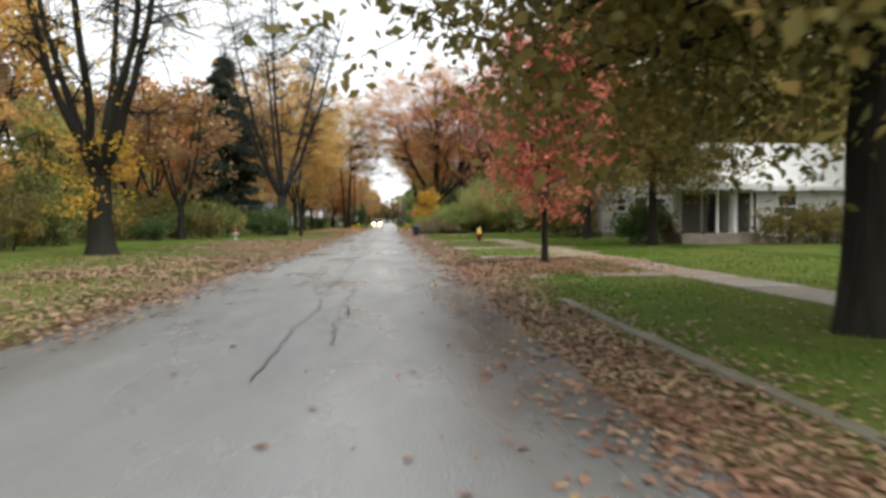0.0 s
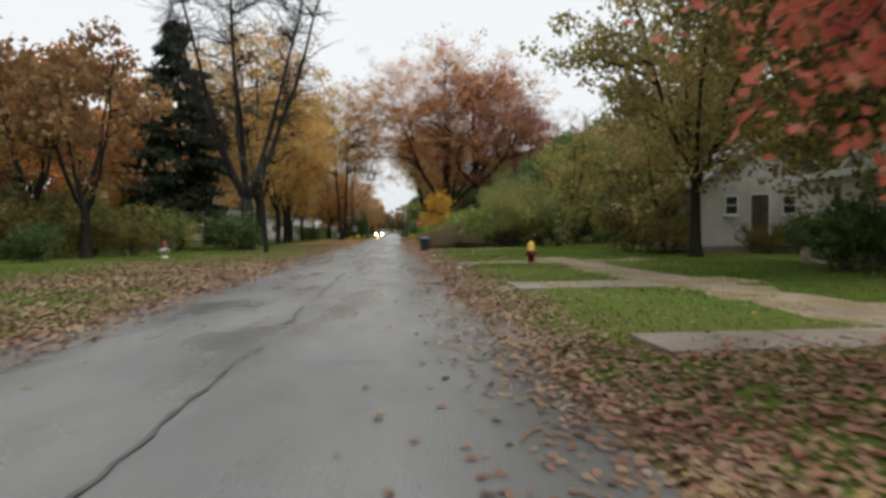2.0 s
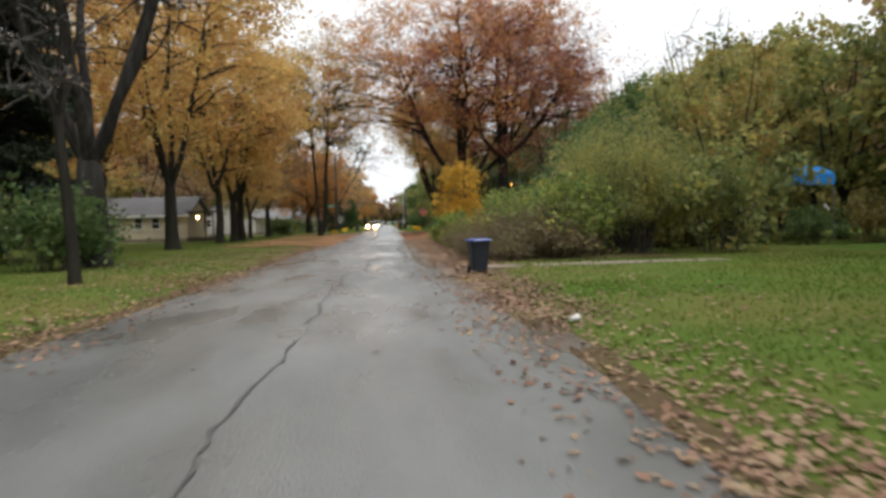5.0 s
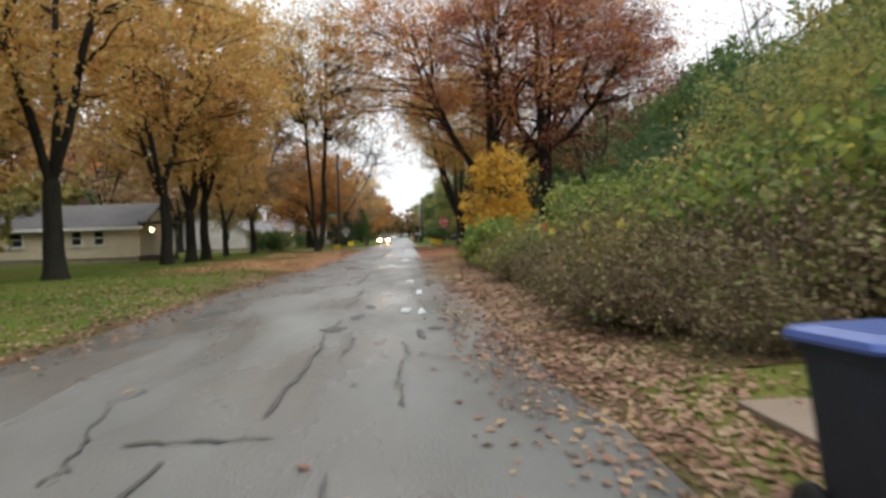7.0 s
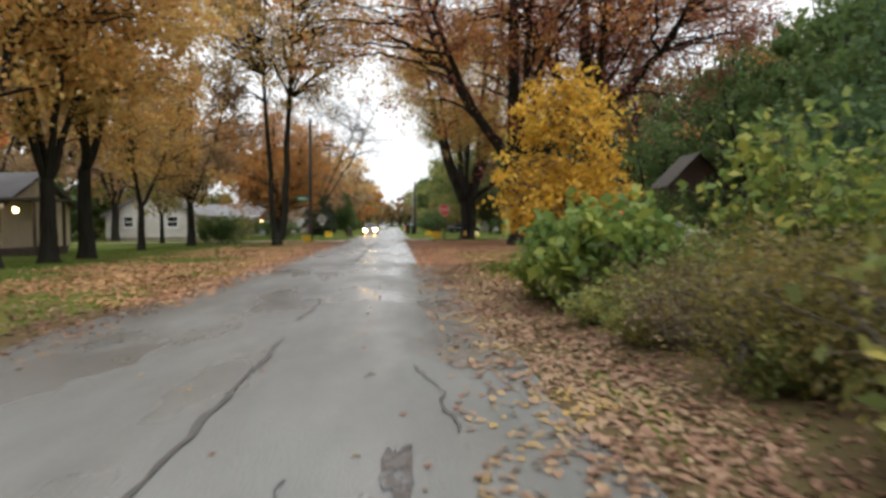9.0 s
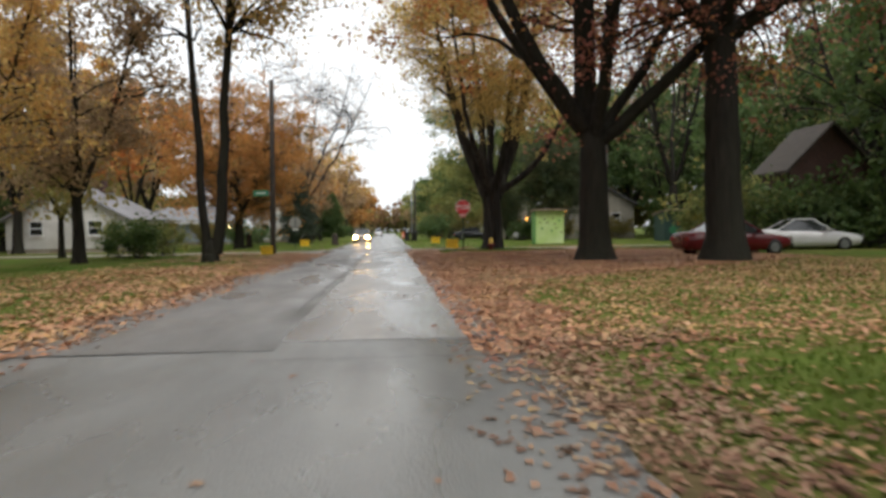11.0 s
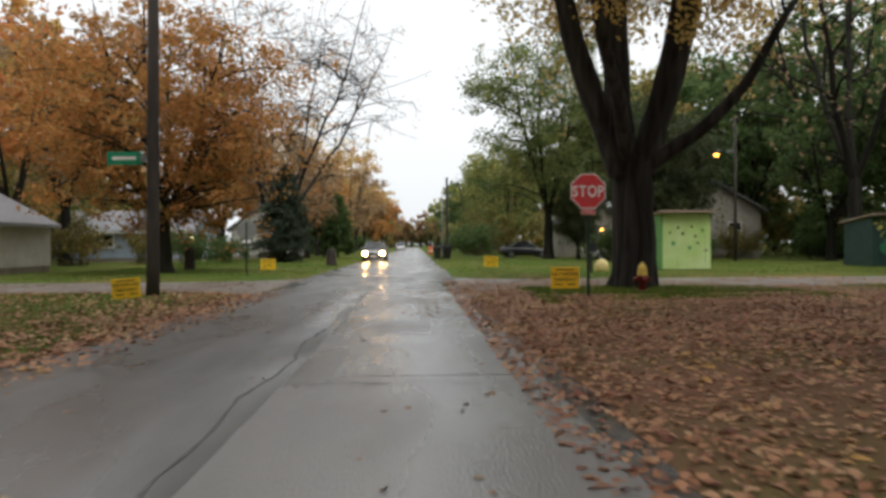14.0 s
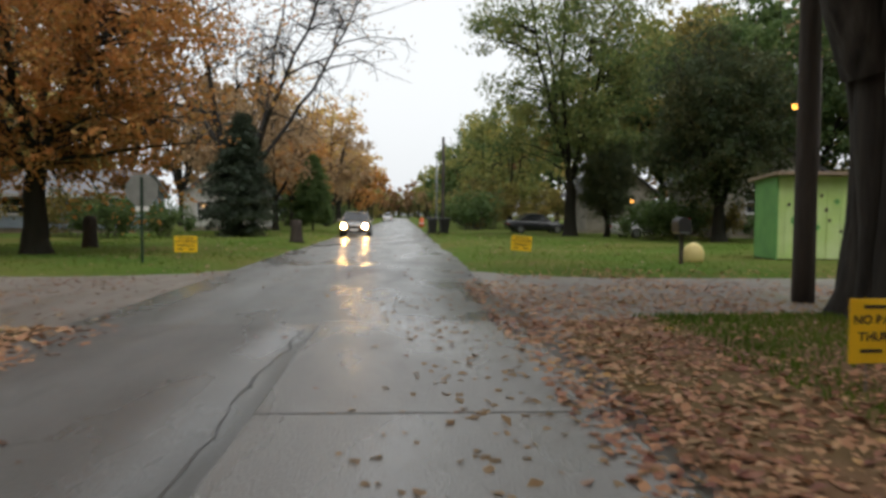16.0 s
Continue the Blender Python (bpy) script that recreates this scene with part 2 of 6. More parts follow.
M["mural_green"] = mat("mural_green", (0.04, 0.22, 0.10), (0.03, 0.16, 0.08), 0.6, 3)
M["mural_orange"] = mat("mural_orange", (0.50, 0.10, 0.03), (0.40, 0.07, 0.03), 0.6, 3)
M["mural_white"] = mat("mural_white", (0.45, 0.45, 0.42), None, 0.6, 3)
M["shed_roof"] = mat("tan_roof_board", (0.30, 0.22, 0.16), (0.22, 0.16, 0.12), 0.7, 5)
# sign red and white raised to stand in for headlight light the sheeting returns
M["stop_red"] = mat("bright_sign_red", (0.74, 0.040, 0.045), (0.64, 0.034, 0.040), 0.4, 4, c3=(0.60, 0.06, 0.06), big=1.5)
M["sign_white"] = mat("sign_white", (0.84, 0.82, 0.80), (0.74, 0.72, 0.70), 0.4, 14)
M["sign_back"] = mat("sign_back_metal", (0.20, 0.20, 0.185), (0.26, 0.26, 0.24), 0.55, 5, metal=0.35)
M["sign_green"] = mat("street_sign_green", (0.015, 0.30, 0.16), (0.012, 0.25, 0.13), 0.4, 5)
M["sign_yellow"] = mat("yellow_sign_board", (0.88, 0.55, 0.012), (0.80, 0.49, 0.010), 0.5, 5)
M["black_ink"] = mat("black_ink", (0.02, 0.018, 0.012), (0.03, 0.026, 0.02), 0.6, 5)
M["post_green"] = mat("green_steel_post", (0.012, 0.035, 0.02), (0.02, 0.05, 0.03), 0.5, 8, metal=0.3)
M["galv"] = mat("galvanised_steel", (0.30, 0.31, 0.32), (0.22, 0.23, 0.24), 0.45, 6, metal=0.7)
M["hyd_red"] = mat("hydrant_dark_red", (0.20, 0.022, 0.018), (0.14, 0.018, 0.016), 0.5, 6)
M["hyd_yellow"] = mat("hydrant_yellow", (0.66, 0.46, 0.07), (0.56, 0.38, 0.06), 0.5, 6)
M["hyd_white"] = mat("hydrant_white", (0.60, 0.58, 0.55), (0.5, 0.48, 0.46), 0.5, 6)
M["bin_navy"] = mat("navy_bin_plastic", (0.008, 0.011, 0.02), (0.014, 0.018, 0.03), 0.5, 5, bump=0.1)
M["bin_blue"] = mat("blue_lid_plastic", (0.045, 0.085, 0.30), (0.035, 0.07, 0.25), 0.28, 5)
M["bin_black"] = mat("black_bin_plastic", (0.012, 0.012, 0.013), (0.02, 0.02, 0.021), 0.5, 5)
M["rubber"] = mat("tyre_rubber", (0.012, 0.012, 0.012), (0.02, 0.02, 0.02), 0.8, 10)
M["tarp_blue"] = mat("blue_tarp", (0.04, 0.32, 0.80), (0.035, 0.25, 0.70), 0.4, 3, bump=0.4, bump_scale=5)
M["tarp_red"] = mat("red_tarp", (0.50, 0.04, 0.02), (0.40, 0.03, 0.02), 0.6, 3, bump=0.5, bump_scale=4)
M["car_silver"] = mat("silver_car_paint", (0.30, 0.30, 0.30), (0.27, 0.27, 0.27), 0.25, 2, metal=0.5)
M["car_white"] = mat("white_car_paint", (0.66, 0.66, 0.66), (0.6, 0.6, 0.6), 0.25, 2)
M["car_red"] = mat("dark_red_car_paint", (0.12, 0.008, 0.012), (0.10, 0.007, 0.01), 0.22, 2)
M["car_dark"] = mat("dark_car_paint", (0.02, 0.022, 0.026), (0.025, 0.027, 0.03), 0.22, 2)
M["car_trim"] = mat("black_car_trim", (0.012, 0.012, 0.013), (0.018, 0.018, 0.018), 0.5, 6)
M["headlight"] = emit_mat("headlight_glow", (1.0, 0.54, 0.17), 170)
M["tail"] = mat("tail_lens", (0.30, 0.012, 0.01), (0.25, 0.01, 0.01), 0.2, 6)
M["headlight_off"] = glass_mat("headlight_glass", (0.45, 0.45, 0.45), 0.1)
M["lamp_warm"] = emit_mat("porch_lamp_glow", (1.0, 0.62, 0.28), 14)
M["lamp_orange"] = emit_mat("sodium_lamp_glow", (1.0, 0.40, 0.06), 7)
M["lamp_white"] = emit_mat("white_lamp_glow", (1.0, 0.93, 0.8), 12)
M["pale_yellow"] = mat("pale_yellow_plastic", (0.68, 0.56, 0.24), (0.62, 0.50, 0.2), 0.5, 4)
M["orange_plastic"] = mat("orange_barrel_plastic", (0.62, 0.10, 0.02), (0.52, 0.08, 0.02), 0.45, 4)
M["stump"] = mat("weathered_stump_wood", (0.05, 0.04, 0.032), (0.028, 0.022, 0.018), 0.9, 8, 8, 0.8, 20, stretch=(1, 1, 0.2), spec=0.2)



def vary_by_piece(m, other):
    """Mixes a second colour into a material, piece by piece."""
    n, l = m.node_tree.nodes, m.node_tree.links
    b = n["Principled BSDF"]
    src = b.inputs["Base Color"].links[0].from_socket
    info = n.new("ShaderNodeObjectInfo")
    r = n.new("ShaderNodeValToRGB")
    r.color_ramp.elements[0].position, r.color_ramp.elements[1].position = 0.3, 0.8
    l.new(info.outputs["Random"], r.inputs["Fac"])
    mx = n.new("ShaderNodeMixRGB")
    l.new(r.outputs["Color"], mx.inputs["Fac"])
    l.new(src, mx.inputs["Color1"])
    mx.inputs["Color2"].default_value = (*other, 1)
    l.new(mx.outputs["Color"], b.inputs["Base Color"])


M["slab"] = mat("sidewalk_concrete", (0.31, 0.275, 0.235), (0.22, 0.19, 0.155), 0.7, 3, 8, 0.4, 40, c3=(0.15, 0.115, 0.075), big=0.8)
vary_by_piece(M["slab"], (0.19, 0.14, 0.10))

# ---------------------------------------------------------------- helpers for building


def link_mesh(name, verts, faces, material, parent=None, smooth=False):
    me = bpy.data.meshes.new(name)
    me.from_pydata(verts, [], faces)
    if smooth:
        me.polygons.foreach_set("use_smooth", [True] * len(me.polygons))
    me.materials.append(material)
    ob = new(name, me)
    ob.parent = parent
    return ob


def quads_mesh(name, co, material):
    """One mesh of loose quads from an array (n, 4, 3), or of triangles (n, 3, 3)."""
    n, k = co.shape[:2]
    me = bpy.data.meshes.new(name)
    me.vertices.add(k * n)
    me.vertices.foreach_set("co", np.ascontiguousarray(co, dtype=np.float32).ravel())
    me.loops.add(k * n)
    me.loops.foreach_set("vertex_index", np.arange(k * n, dtype=np.int32))
    me.polygons.add(n)
    me.polygons.foreach_set("loop_start", np.arange(0, k * n, k, dtype=np.int32))
    me.update(calc_edges=True)
    me.validate()
    me.materials.append(material)
    return me


def part(name, bm, material, parent, label=""):
    me = bpy.data.meshes.new(name)
    bm.normal_update()
    bm.to_mesh(me)
    bm.free()
    me.materials.append(material)
    ob = new(name, me)
    ob.parent = parent
    if label:
        tagged(ob, label)
    return ob


def empty(name, x, y, z=0.0, rz=0.0):
    ob = new(name)
    ob.empty_display_size = 0.2
    ob.matrix_world = pose(x, y, z, 0, 0, rz)
    return ob


def box(bm, x0, x1, y0, y1, z0, z1, bevel=0.0):
    r = bmesh.ops.create_cube(bm, size=1)
    vs = r["verts"]
    for v in vs:
        v.co = Vector((x0 + (v.co.x + 0.5) * (x1 - x0), y0 + (v.co.y + 0.5) * (y1 - y0), z0 + (v.co.z + 0.5) * (z1 - z0)))
    if bevel:
        es = list({e for v in vs for e in v.link_edges})
        bmesh.ops.bevel(bm, geom=es, offset=bevel, segments=2, affect="EDGES", profile=0.5)
    return bm


def bx(*a, **k):
    return box(bmesh.new(), *a, **k)


def lathe(profile, n=16, bm=None, at=(0, 0, 0)):
    """A turned body from (radius, z) pairs."""
    bm = bm or bmesh.new()
    rings = []
    for r, z in profile:
        rings.append([bm.verts.new((at[0] + r * math.cos(2 * math.pi * i / n), at[1] + r * math.sin(2 * math.pi * i / n), at[2] + z)) for i in range(n)])
    for a, b in zip(rings, rings[1:]):
        for i in range(n):
            bm.faces.new((a[i], a[(i + 1) % n], b[(i + 1) % n], b[i]))
    bm.faces.new(list(reversed(rings[0])))
    bm.faces.new(rings[-1])
    for f in bm.faces:
        f.smooth = len(f.verts) == 4
    return bm


def rod(bm, a, b, r, n=8):
    a, b = Vector(a), Vector(b)
    d = b - a
    q = d.to_track_quat("Z", "Y").to_matrix()
    ra, rb = [], []
    for i in range(n):
        o = q @ Vector((r * math.cos(2 * math.pi * i / n), r * math.sin(2 * math.pi * i / n), 0))
        ra.append(bm.verts.new(a + o))
        rb.append(bm.verts.new(b + o))
    for i in range(n):
        bm.faces.new((ra[i], ra[(i + 1) % n], rb[(i + 1) % n], rb[i]))
    bm.faces.new(list(reversed(ra)))
    bm.faces.new(rb)
    return bm


def prism(pts, y0, y1, bm=None):
    """A flat outline in x and z, drawn out along y."""
    bm = bm or bmesh.new()
    a = [bm.verts.new((x, y0, z)) for x, z in pts]
    b = [bm.verts.new((x, y1, z)) for x, z in pts]
    n = len(pts)
    bm.faces.new(a)
    bm.faces.new(list(reversed(b)))
    for i in range(n):
        bm.faces.new((a[(i + 1) % n], a[i], b[i], b[(i + 1) % n]))
    bmesh.ops.recalc_face_normals(bm, faces=bm.faces)
    return bm


# ---------------------------------------------------------------- ground and road
ROAD_L, ROAD_R = -4.0, 1.38
STREET_0, STREET_1 = 132.3, 137.8


def edge_l(y):
    return ROAD_L + 0.16 * noise.noise((0, y * 0.22, 3.1)) + 0.08 * noise.noise((0, y * 1.1, 7.7))


def edge_r(y):
    return ROAD_R + 0.16 * noise.noise((4.4, y * 0.25, 1.3)) + 0.09 * noise.noise((2.2, y * 1.2, 5.5))


def ground_z(x, y):
    """Lawn a hand above the road; it drops under the road and the side street."""
    if -4.15 < x < 1.55 or (STREET_0 - 0.3 < y < STREET_1 + 0.3 and abs(x) < 62):
        return -0.06
    bump_z = 0.035 * noise.noise((x * 0.25, y * 0.25, 0.0)) + 0.012 * noise.noise((x * 1.3, y * 1.3, 2.0))
    if x > 0:
        up = min(1.0, max(0.0, (x - 1.9) / 1.2))
    else:
        up = min(1.0, max(0.0, (-4.4 - x) / 1.0))
    near = min(abs(y - STREET_0), abs(y - STREET_1)) if abs(x) < 62 else 9
    up = min(up, max(0.0, near - 0.3) / 0.8) if near < 1.1 else up
    return -0.012 + 0.085 * up + bump_z * up


def build_ground():
    xs = [-3000, -600, -200, -90] + [-62 + 4 * i for i in range(10)] + [-22 + 1.0 * i for i in range(13)] + [-9.4 + 0.4 * i for i in range(13)]
    xs += [-4.14, -3.6, -1.3, 1.0, 1.54] + [1.7 + 0.3 * i for i in range(26)] + [9.8 + 1.0 * i for i in range(14)] + [26 + 4 * i for i in range(10)] + [90, 200, 600, 3000]
    ys = [-600, -100] + [-30 + 4 * i for i in range(7)] + [-2 + 0.8 * i for i in range(167)] + [STREET_0 - 0.28, 134, 136, STREET_1 + 0.28] + [138.9 + 0.9 * i for i in range(40)]
    ys += [178 + 6 * i for i in range(46)] + [500, 700, 1200, 4000]
    ys = sorted(set(round(v, 3) for v in ys))
    verts = [(x, y, ground_z(x, y)) for y in ys for x in xs]
    w = len(xs)
    faces = [(j * w + i, j * w + i + 1, (j + 1) * w + i + 1, (j + 1) * w + i) for j in range(len(ys) - 1) for i in range(w - 1)]
    ob = link_mesh("ground", verts, faces, M["lawn"], smooth=True)
    tagged(ob, "mown autumn lawn with worn brown patches", "lawn", kind="structure")


build_ground()


def strip(name, rows, material, label, category):
    """A paved strip from rows of (x0, x1, y, z), with skirts at both sides."""
    verts, faces = [], []
    for x0, x1, y, z in rows:
        mid = (x0 + x1) / 2
        verts += [(x0 - 0.02, y, z - 0.07), (x0, y, z), ((x0 + mid) / 2, y, z + 0.004), (mid, y, z + 0.006), ((x1 + mid) / 2, y, z + 0.004), (x1, y, z), (x1 + 0.02, y, z - 0.07)]
    for j in range(len(rows) - 1):
        for i in range(6):
            a = j * 7 + i
            faces.append((a, a + 1, a + 8, a + 7))
    ob = link_mesh(name, verts, faces, material, smooth=True)
    return tagged(ob, label, category, kind="structure")


ys = [-30 + 0.6 * i for i in range(400)] + [210 + 4 * i for i in range(63)]
strip("road", [(edge_l(y), edge_r(y), y, 0.0) for y in ys], M["road"], "wet worn grey residential road with cracks and ragged edges", "road")


def side_street(x0, x1, flare_x):
    n = 60
    verts, faces = [], []
    for i in range(n + 1):
        x = x0 + (x1 - x0) * i / n
        f = 2.6 * max(0.0, 1 - abs(x - flare_x) / 3.0) ** 2
        w0 = 0.2 * noise.noise((x * 0.4, 2.0, 9.0))
        verts += [(x, STREET_0 - f + w0, -0.006), (x, (STREET_0 + STREET_1) / 2, 0.0 - 0.005), (x, STREET_1 + f * 0.8 + w0, -0.006)]
    for i in range(n):
        a = i * 3
        faces += [(a, a + 3, a + 4, a + 1), (a + 1, a + 4, a + 5, a + 2)]
    ob = link_mesh("side_street", verts, faces, M["street"], smooth=True)
    tagged(ob, "wet brownish side street crossing the road", "road", kind="structure")


side_street(1.2, 62, 1.3)
side_street(-62, -3.9, -4.0)


def crack(name, pts, w, label):
    """A tarred crack as a thin raised ribbon of uneven width."""
    verts, faces = [], []
    for i, (x, y) in enumerate(pts):
        ww = w * (0.25 + 0.75 * random.random())
        dx, dy = (pts[min(i + 1, len(pts) - 1)][0] - pts[max(i - 1, 0)][0], pts[min(i + 1, len(pts) - 1)][1] - pts[max(i - 1, 0)][1])
        s = math.hypot(dx, dy) or 1
        nx, ny = -dy / s * ww / 2, dx / s * ww / 2
        verts += [(x - nx, y - ny, 0.019), (x + nx, y + ny, 0.019)]
    for i in range(len(pts) - 1):
        faces.append((2 * i, 2 * i + 2, 2 * i + 3, 2 * i + 1))
    ob = link_mesh(name, verts, faces, M["tar"])
    tagged(ob, label, "crack", group="cracks in the road", kind="structure")


def wander(x, y0, y1, step, amp, drift=0.0):
    pts, y = [], y0
    while y < y1:
        pts.append((x + drift * (y - y0) + amp * noise.noise((x, y * 0.6, 11.0)) + amp * 0.5 * noise.noise((x, y * 2.3, 4.0)) + amp * 0.4 * noise.noise((x, y * 7.1, 8.0)), y))
        y += step
    return pts


random.seed(5)
for y0, y1, w in [(8, 15, .04), (15.5, 26, .07), (27.5, 30.2, .07), (31.5, 36, .06), (45, 52, .05), (36.4, 39.8, .09), (53, 62.6, .06), (63.4, 69.2, .07), (71.2, 75.6, .08), (76.4, 82.6, .09), (84, 87, .08), (101, 131, .05), (137, 152, .05)]:
    crack("road_crack", wander(-1.28 if y0 < 63 or y0 > 90 else -0.86 if y0 < 76 else -1.08, y0, y1, 0.25, 0.10), w * 0.7, "long dark tarred seam along the road")
for y, x0, x1, w in [(12.3, -3.6, -2.4, .05), (18.2, -3.4, -2.6, .06), (39, .2, 1.3, .05), (43.5, 0.4, 1.3, .07), (62.9, -1.6, -.7, .08), (86.6, -3.8, -1.2, .035), (106.3, -1.1, 1.2, .05), (110.2, -1.1, 1.2, .035), (114.4, -1.1, 1.15, .045), (118.6, -1.1, 1.1, .03), (24.8, -1.1, 1.2, .02), (29.5, -1.2, 1.1, .02), (97, -1.2, 1.2, .03)]:
    crack("road_crack", [(x0 + (x1 - x0) * i / 14, y + 0.09 * noise.noise((i * 0.6, y, 1.0))) for i in range(15)], w, "short dark crack across the road")
for y0, x, amp, l in [(75.3, -.3, .12, 2.4), (62.2, -1.9, .3, 2.5), (66.0, -.55, .25, 1.8), (67.2, .75, .2, 2.4), (69.0, -2.3, .2, 2.0), (75.0, .36, .1, 1.5), (78.4, .5, .15, 2.2), (9.5, -0.85, .22, 6.5), (63.6, .05, .15, 3.2), (70.2, .35, .12, 2.0), (40.2, 0.75, .2, 3.5), (60.6, -.3, .1, 1.6)]:
    crack("road_crack", wander(x, y0, y0 + l, 0.12, amp), 0.03, "winding dark crack in the road")


def blot(name, x, y, rx, ry, material, label, category, seed, z=0.0185, kind="structure"):
    """A ragged flat patch on the road: damp stain, tar or standing water, thick enough to have an edge."""
    bm = bmesh.new()
    n = 22
    rim, top = [], []
    for k in range(n):
        a = 2 * math.pi * k / n
        q = 1 + 0.75 * noise.noise((math.cos(a) * 1.3 + seed, math.sin(a) * 1.3, seed * 2.1)) + 0.35 * noise.noise((math.cos(a) * 3.5, math.sin(a) * 3.5 + seed, 4.0))
        rim.append(bm.verts.new((rx * q * math.cos(a), ry * q * math.sin(a), -0.012)))
        top.append(bm.verts.new((rx * q * 0.96 * math.cos(a), ry * q * 0.96 * math.sin(a), 0.0)))
    mid = bm.verts.new((0, 0, 0.0))
    for k in range(n):
        bm.faces.new((rim[k], rim[(k + 1) % n], top[(k + 1) % n], top[k]))
        bm.faces.new((top[k], top[(k + 1) % n], mid))
    ob = part(name, bm, material, None)
    ob.location = (x, y, z)
    tagged(ob, label, category, kind=kind)


for i, (x, y, rx, ry) in enumerate([(-.62, 69.5, .10, .45), (-.85, 68.1, .20, .30), (.27, 67.4, .07, .5), (.47, 67.9, .11, .18), (.63, 76.2, .10, .55), (.24, 75.1, .05, .4), (-.5, 71.0, .12, .25), (1.0, 40.6, .09, .5), (.8, 42.2, .06, .8)]):
    blot("tar_patch", x, y, rx * .75, ry * .8, M["tar"], "dark lump of crack tar on the road", "tar", i * 3.7 + 1)
for i, (x, y, rx, ry) in enumerate([(.37, 73.9, .07, .75), (.10, 70.3, .09, .35), (.33, 70.0, .06, .45), (.2, 77.7, .08, .6), (-.05, 112.6, .12, .5), (.35, 106.6, .3, .35)]):
    blot("puddle", x, y, rx, ry, M["water"], "small shallow puddle reflecting the sky", "puddle", i * 5.3 + 2)
for i, (x, y, rx, ry) in enumerate([(-3.25, 40.2, .5, 2.8), (-3.5, 46.5, .35, 2.0), (-3.3, 28.0, .35, 1.8), (-3.2, 64.5, .5, 2.2), (-2.9, 80.5, .6, 1.5)]):
    blot("damp_patch", x, y, rx, ry, M["damp"], "dark damp stain near the road edge", "stain", i * 2.9 + 5, 0.012)
for i, (x, y, rx, ry) in enumerate([(1.52, 35.6, .28, 1.7), (1.72, 43.2, .26, 1.0), (1.45, 27.2, .16, 1.5), (1.5, 51.5, .2, 1.2)]):
    blot("mud_puddle", x, y, rx, ry, M["wet_mud"], "dark wet mud puddle at the broken road edge", "puddle", i * 4.1 + 3, 0.014)


def soil_strip(name, y0, y1, x_in, x_out, material, label, category, step=0.8, cols=6):
    """Bare or leafy soil laid just over the lawn, with a ragged outer edge."""
    verts, faces, n = [], [], int((y1 - y0) / step)
    for j in range(n + 1):
        y = y0 + (y1 - y0) * j / n
        a, b = x_in(y), x_out(y)
        for i in range(cols + 1):
            x = a + (b - a) * i / cols
            verts.append((x, y, -0.02 if edge_l(y) < x < edge_r(y) else max(ground_z(x, y), -0.014) + (0.016 if 0 < i < cols else -0.02)))
    for j in range(n):
        for i in range(cols):
            k = j * (cols + 1) + i
            faces.append((k, k + 1, k + cols + 2, k + cols + 1))
    ob = link_mesh(name, verts, faces, material, smooth=True)
    tagged(ob, label, category, kind="structure")


soil_strip("gutter", -10, 98, lambda y: edge_r(y) - 0.05, lambda y: (2.3 if y < 12 else 1.86) + (0.1 if y < 12 else 0.38) * noise.noise((y * .3, 1, 2)) + 0.25 * noise.noise((y * 1.1, 6, 2)), M["mud"], "muddy wet gutter strip beside the road", "mud")
soil_strip("verge_soil", -10, 131, lambda y: edge_l(y) - 0.5 - 0.45 * noise.noise((y * .35, 4, 2)), lambda y: edge_l(y) + 0.05, M["mud"], "muddy leafy verge along the far road edge", "mud")
soil_strip("thicket_soil", 64.2, 90.5, lambda y: 1.75 + 0.3 * noise.noise((y * .5, 3, 2)), lambda y: 8.6 + 0.9 * noise.noise((y * .4, 8, 2)), M["mud"], "dark damp soil under the thicket", "soil", cols=14)
soil_strip("leafy_lot", 97.5, 131.4, lambda y: edge_r(y) - 0.05, lambda y: min(14, 2.5 + max(0, (y - 105.5) * 1.3)) + 1.2 * noise.noise((y * .3, 9, 2)), M["lot"], "bare brown soil under a carpet of leaves", "soil", cols=26)
strip("asphalt_overlay", [(edge_l(y) + 0.03, -1.13 + 0.10 * noise.noise((y * .7, 2, 2)) + 0.06 * noise.noise((y * 2.3, 5, 2)), y, 0.011) for y in [97.6 + 0.5 * i for i in range(68)]], M["asphalt_new"], "darker patched wet asphalt beside a concrete lane", "road")
lane = empty("concrete_lane", 0, 0)
tagged(lane, "wet pale concrete lane slabs in the road", "road", kind="structure")
for i in range(8):
    y0, y1 = 98.2 + 4.15 * i, 98.2 + 4.15 * (i + 1) - 0.03
    part("slab", bx(-1.12, 1.16 + 0.03 * (i % 3), y0, y1, -0.03, 0.0135, bevel=0.003), M["wet_slab"], lane)


def slab_path(name, x0, x1, y0, y1, label, along="y", n=1):
    """A concrete path of single slabs with joints, each a little uneven."""
    top = empty(name, 0, 0)
    tagged(top, label, "path", kind="structure")
    for i in range(n):
        bm = bmesh.new()
        g = 0.012
        if along == "y":
            a, b = y0 + (y1 - y0) * i / n + g, y0 + (y1 - y0) * (i + 1) / n - g
            box(bm, x0, x1, a, b, 0.0, 0.086 + random.uniform(-.012, .012), 0.012)
        else:
            a, b = x0 + (x1 - x0) * i / n + g, x0 + (x1 - x0) * (i + 1) / n - g
            box(bm, a, b, y0, y1, 0.0, 0.084 + random.uniform(-.01, .012), 0.012)
        part("slab", bm, M["slab"], top)


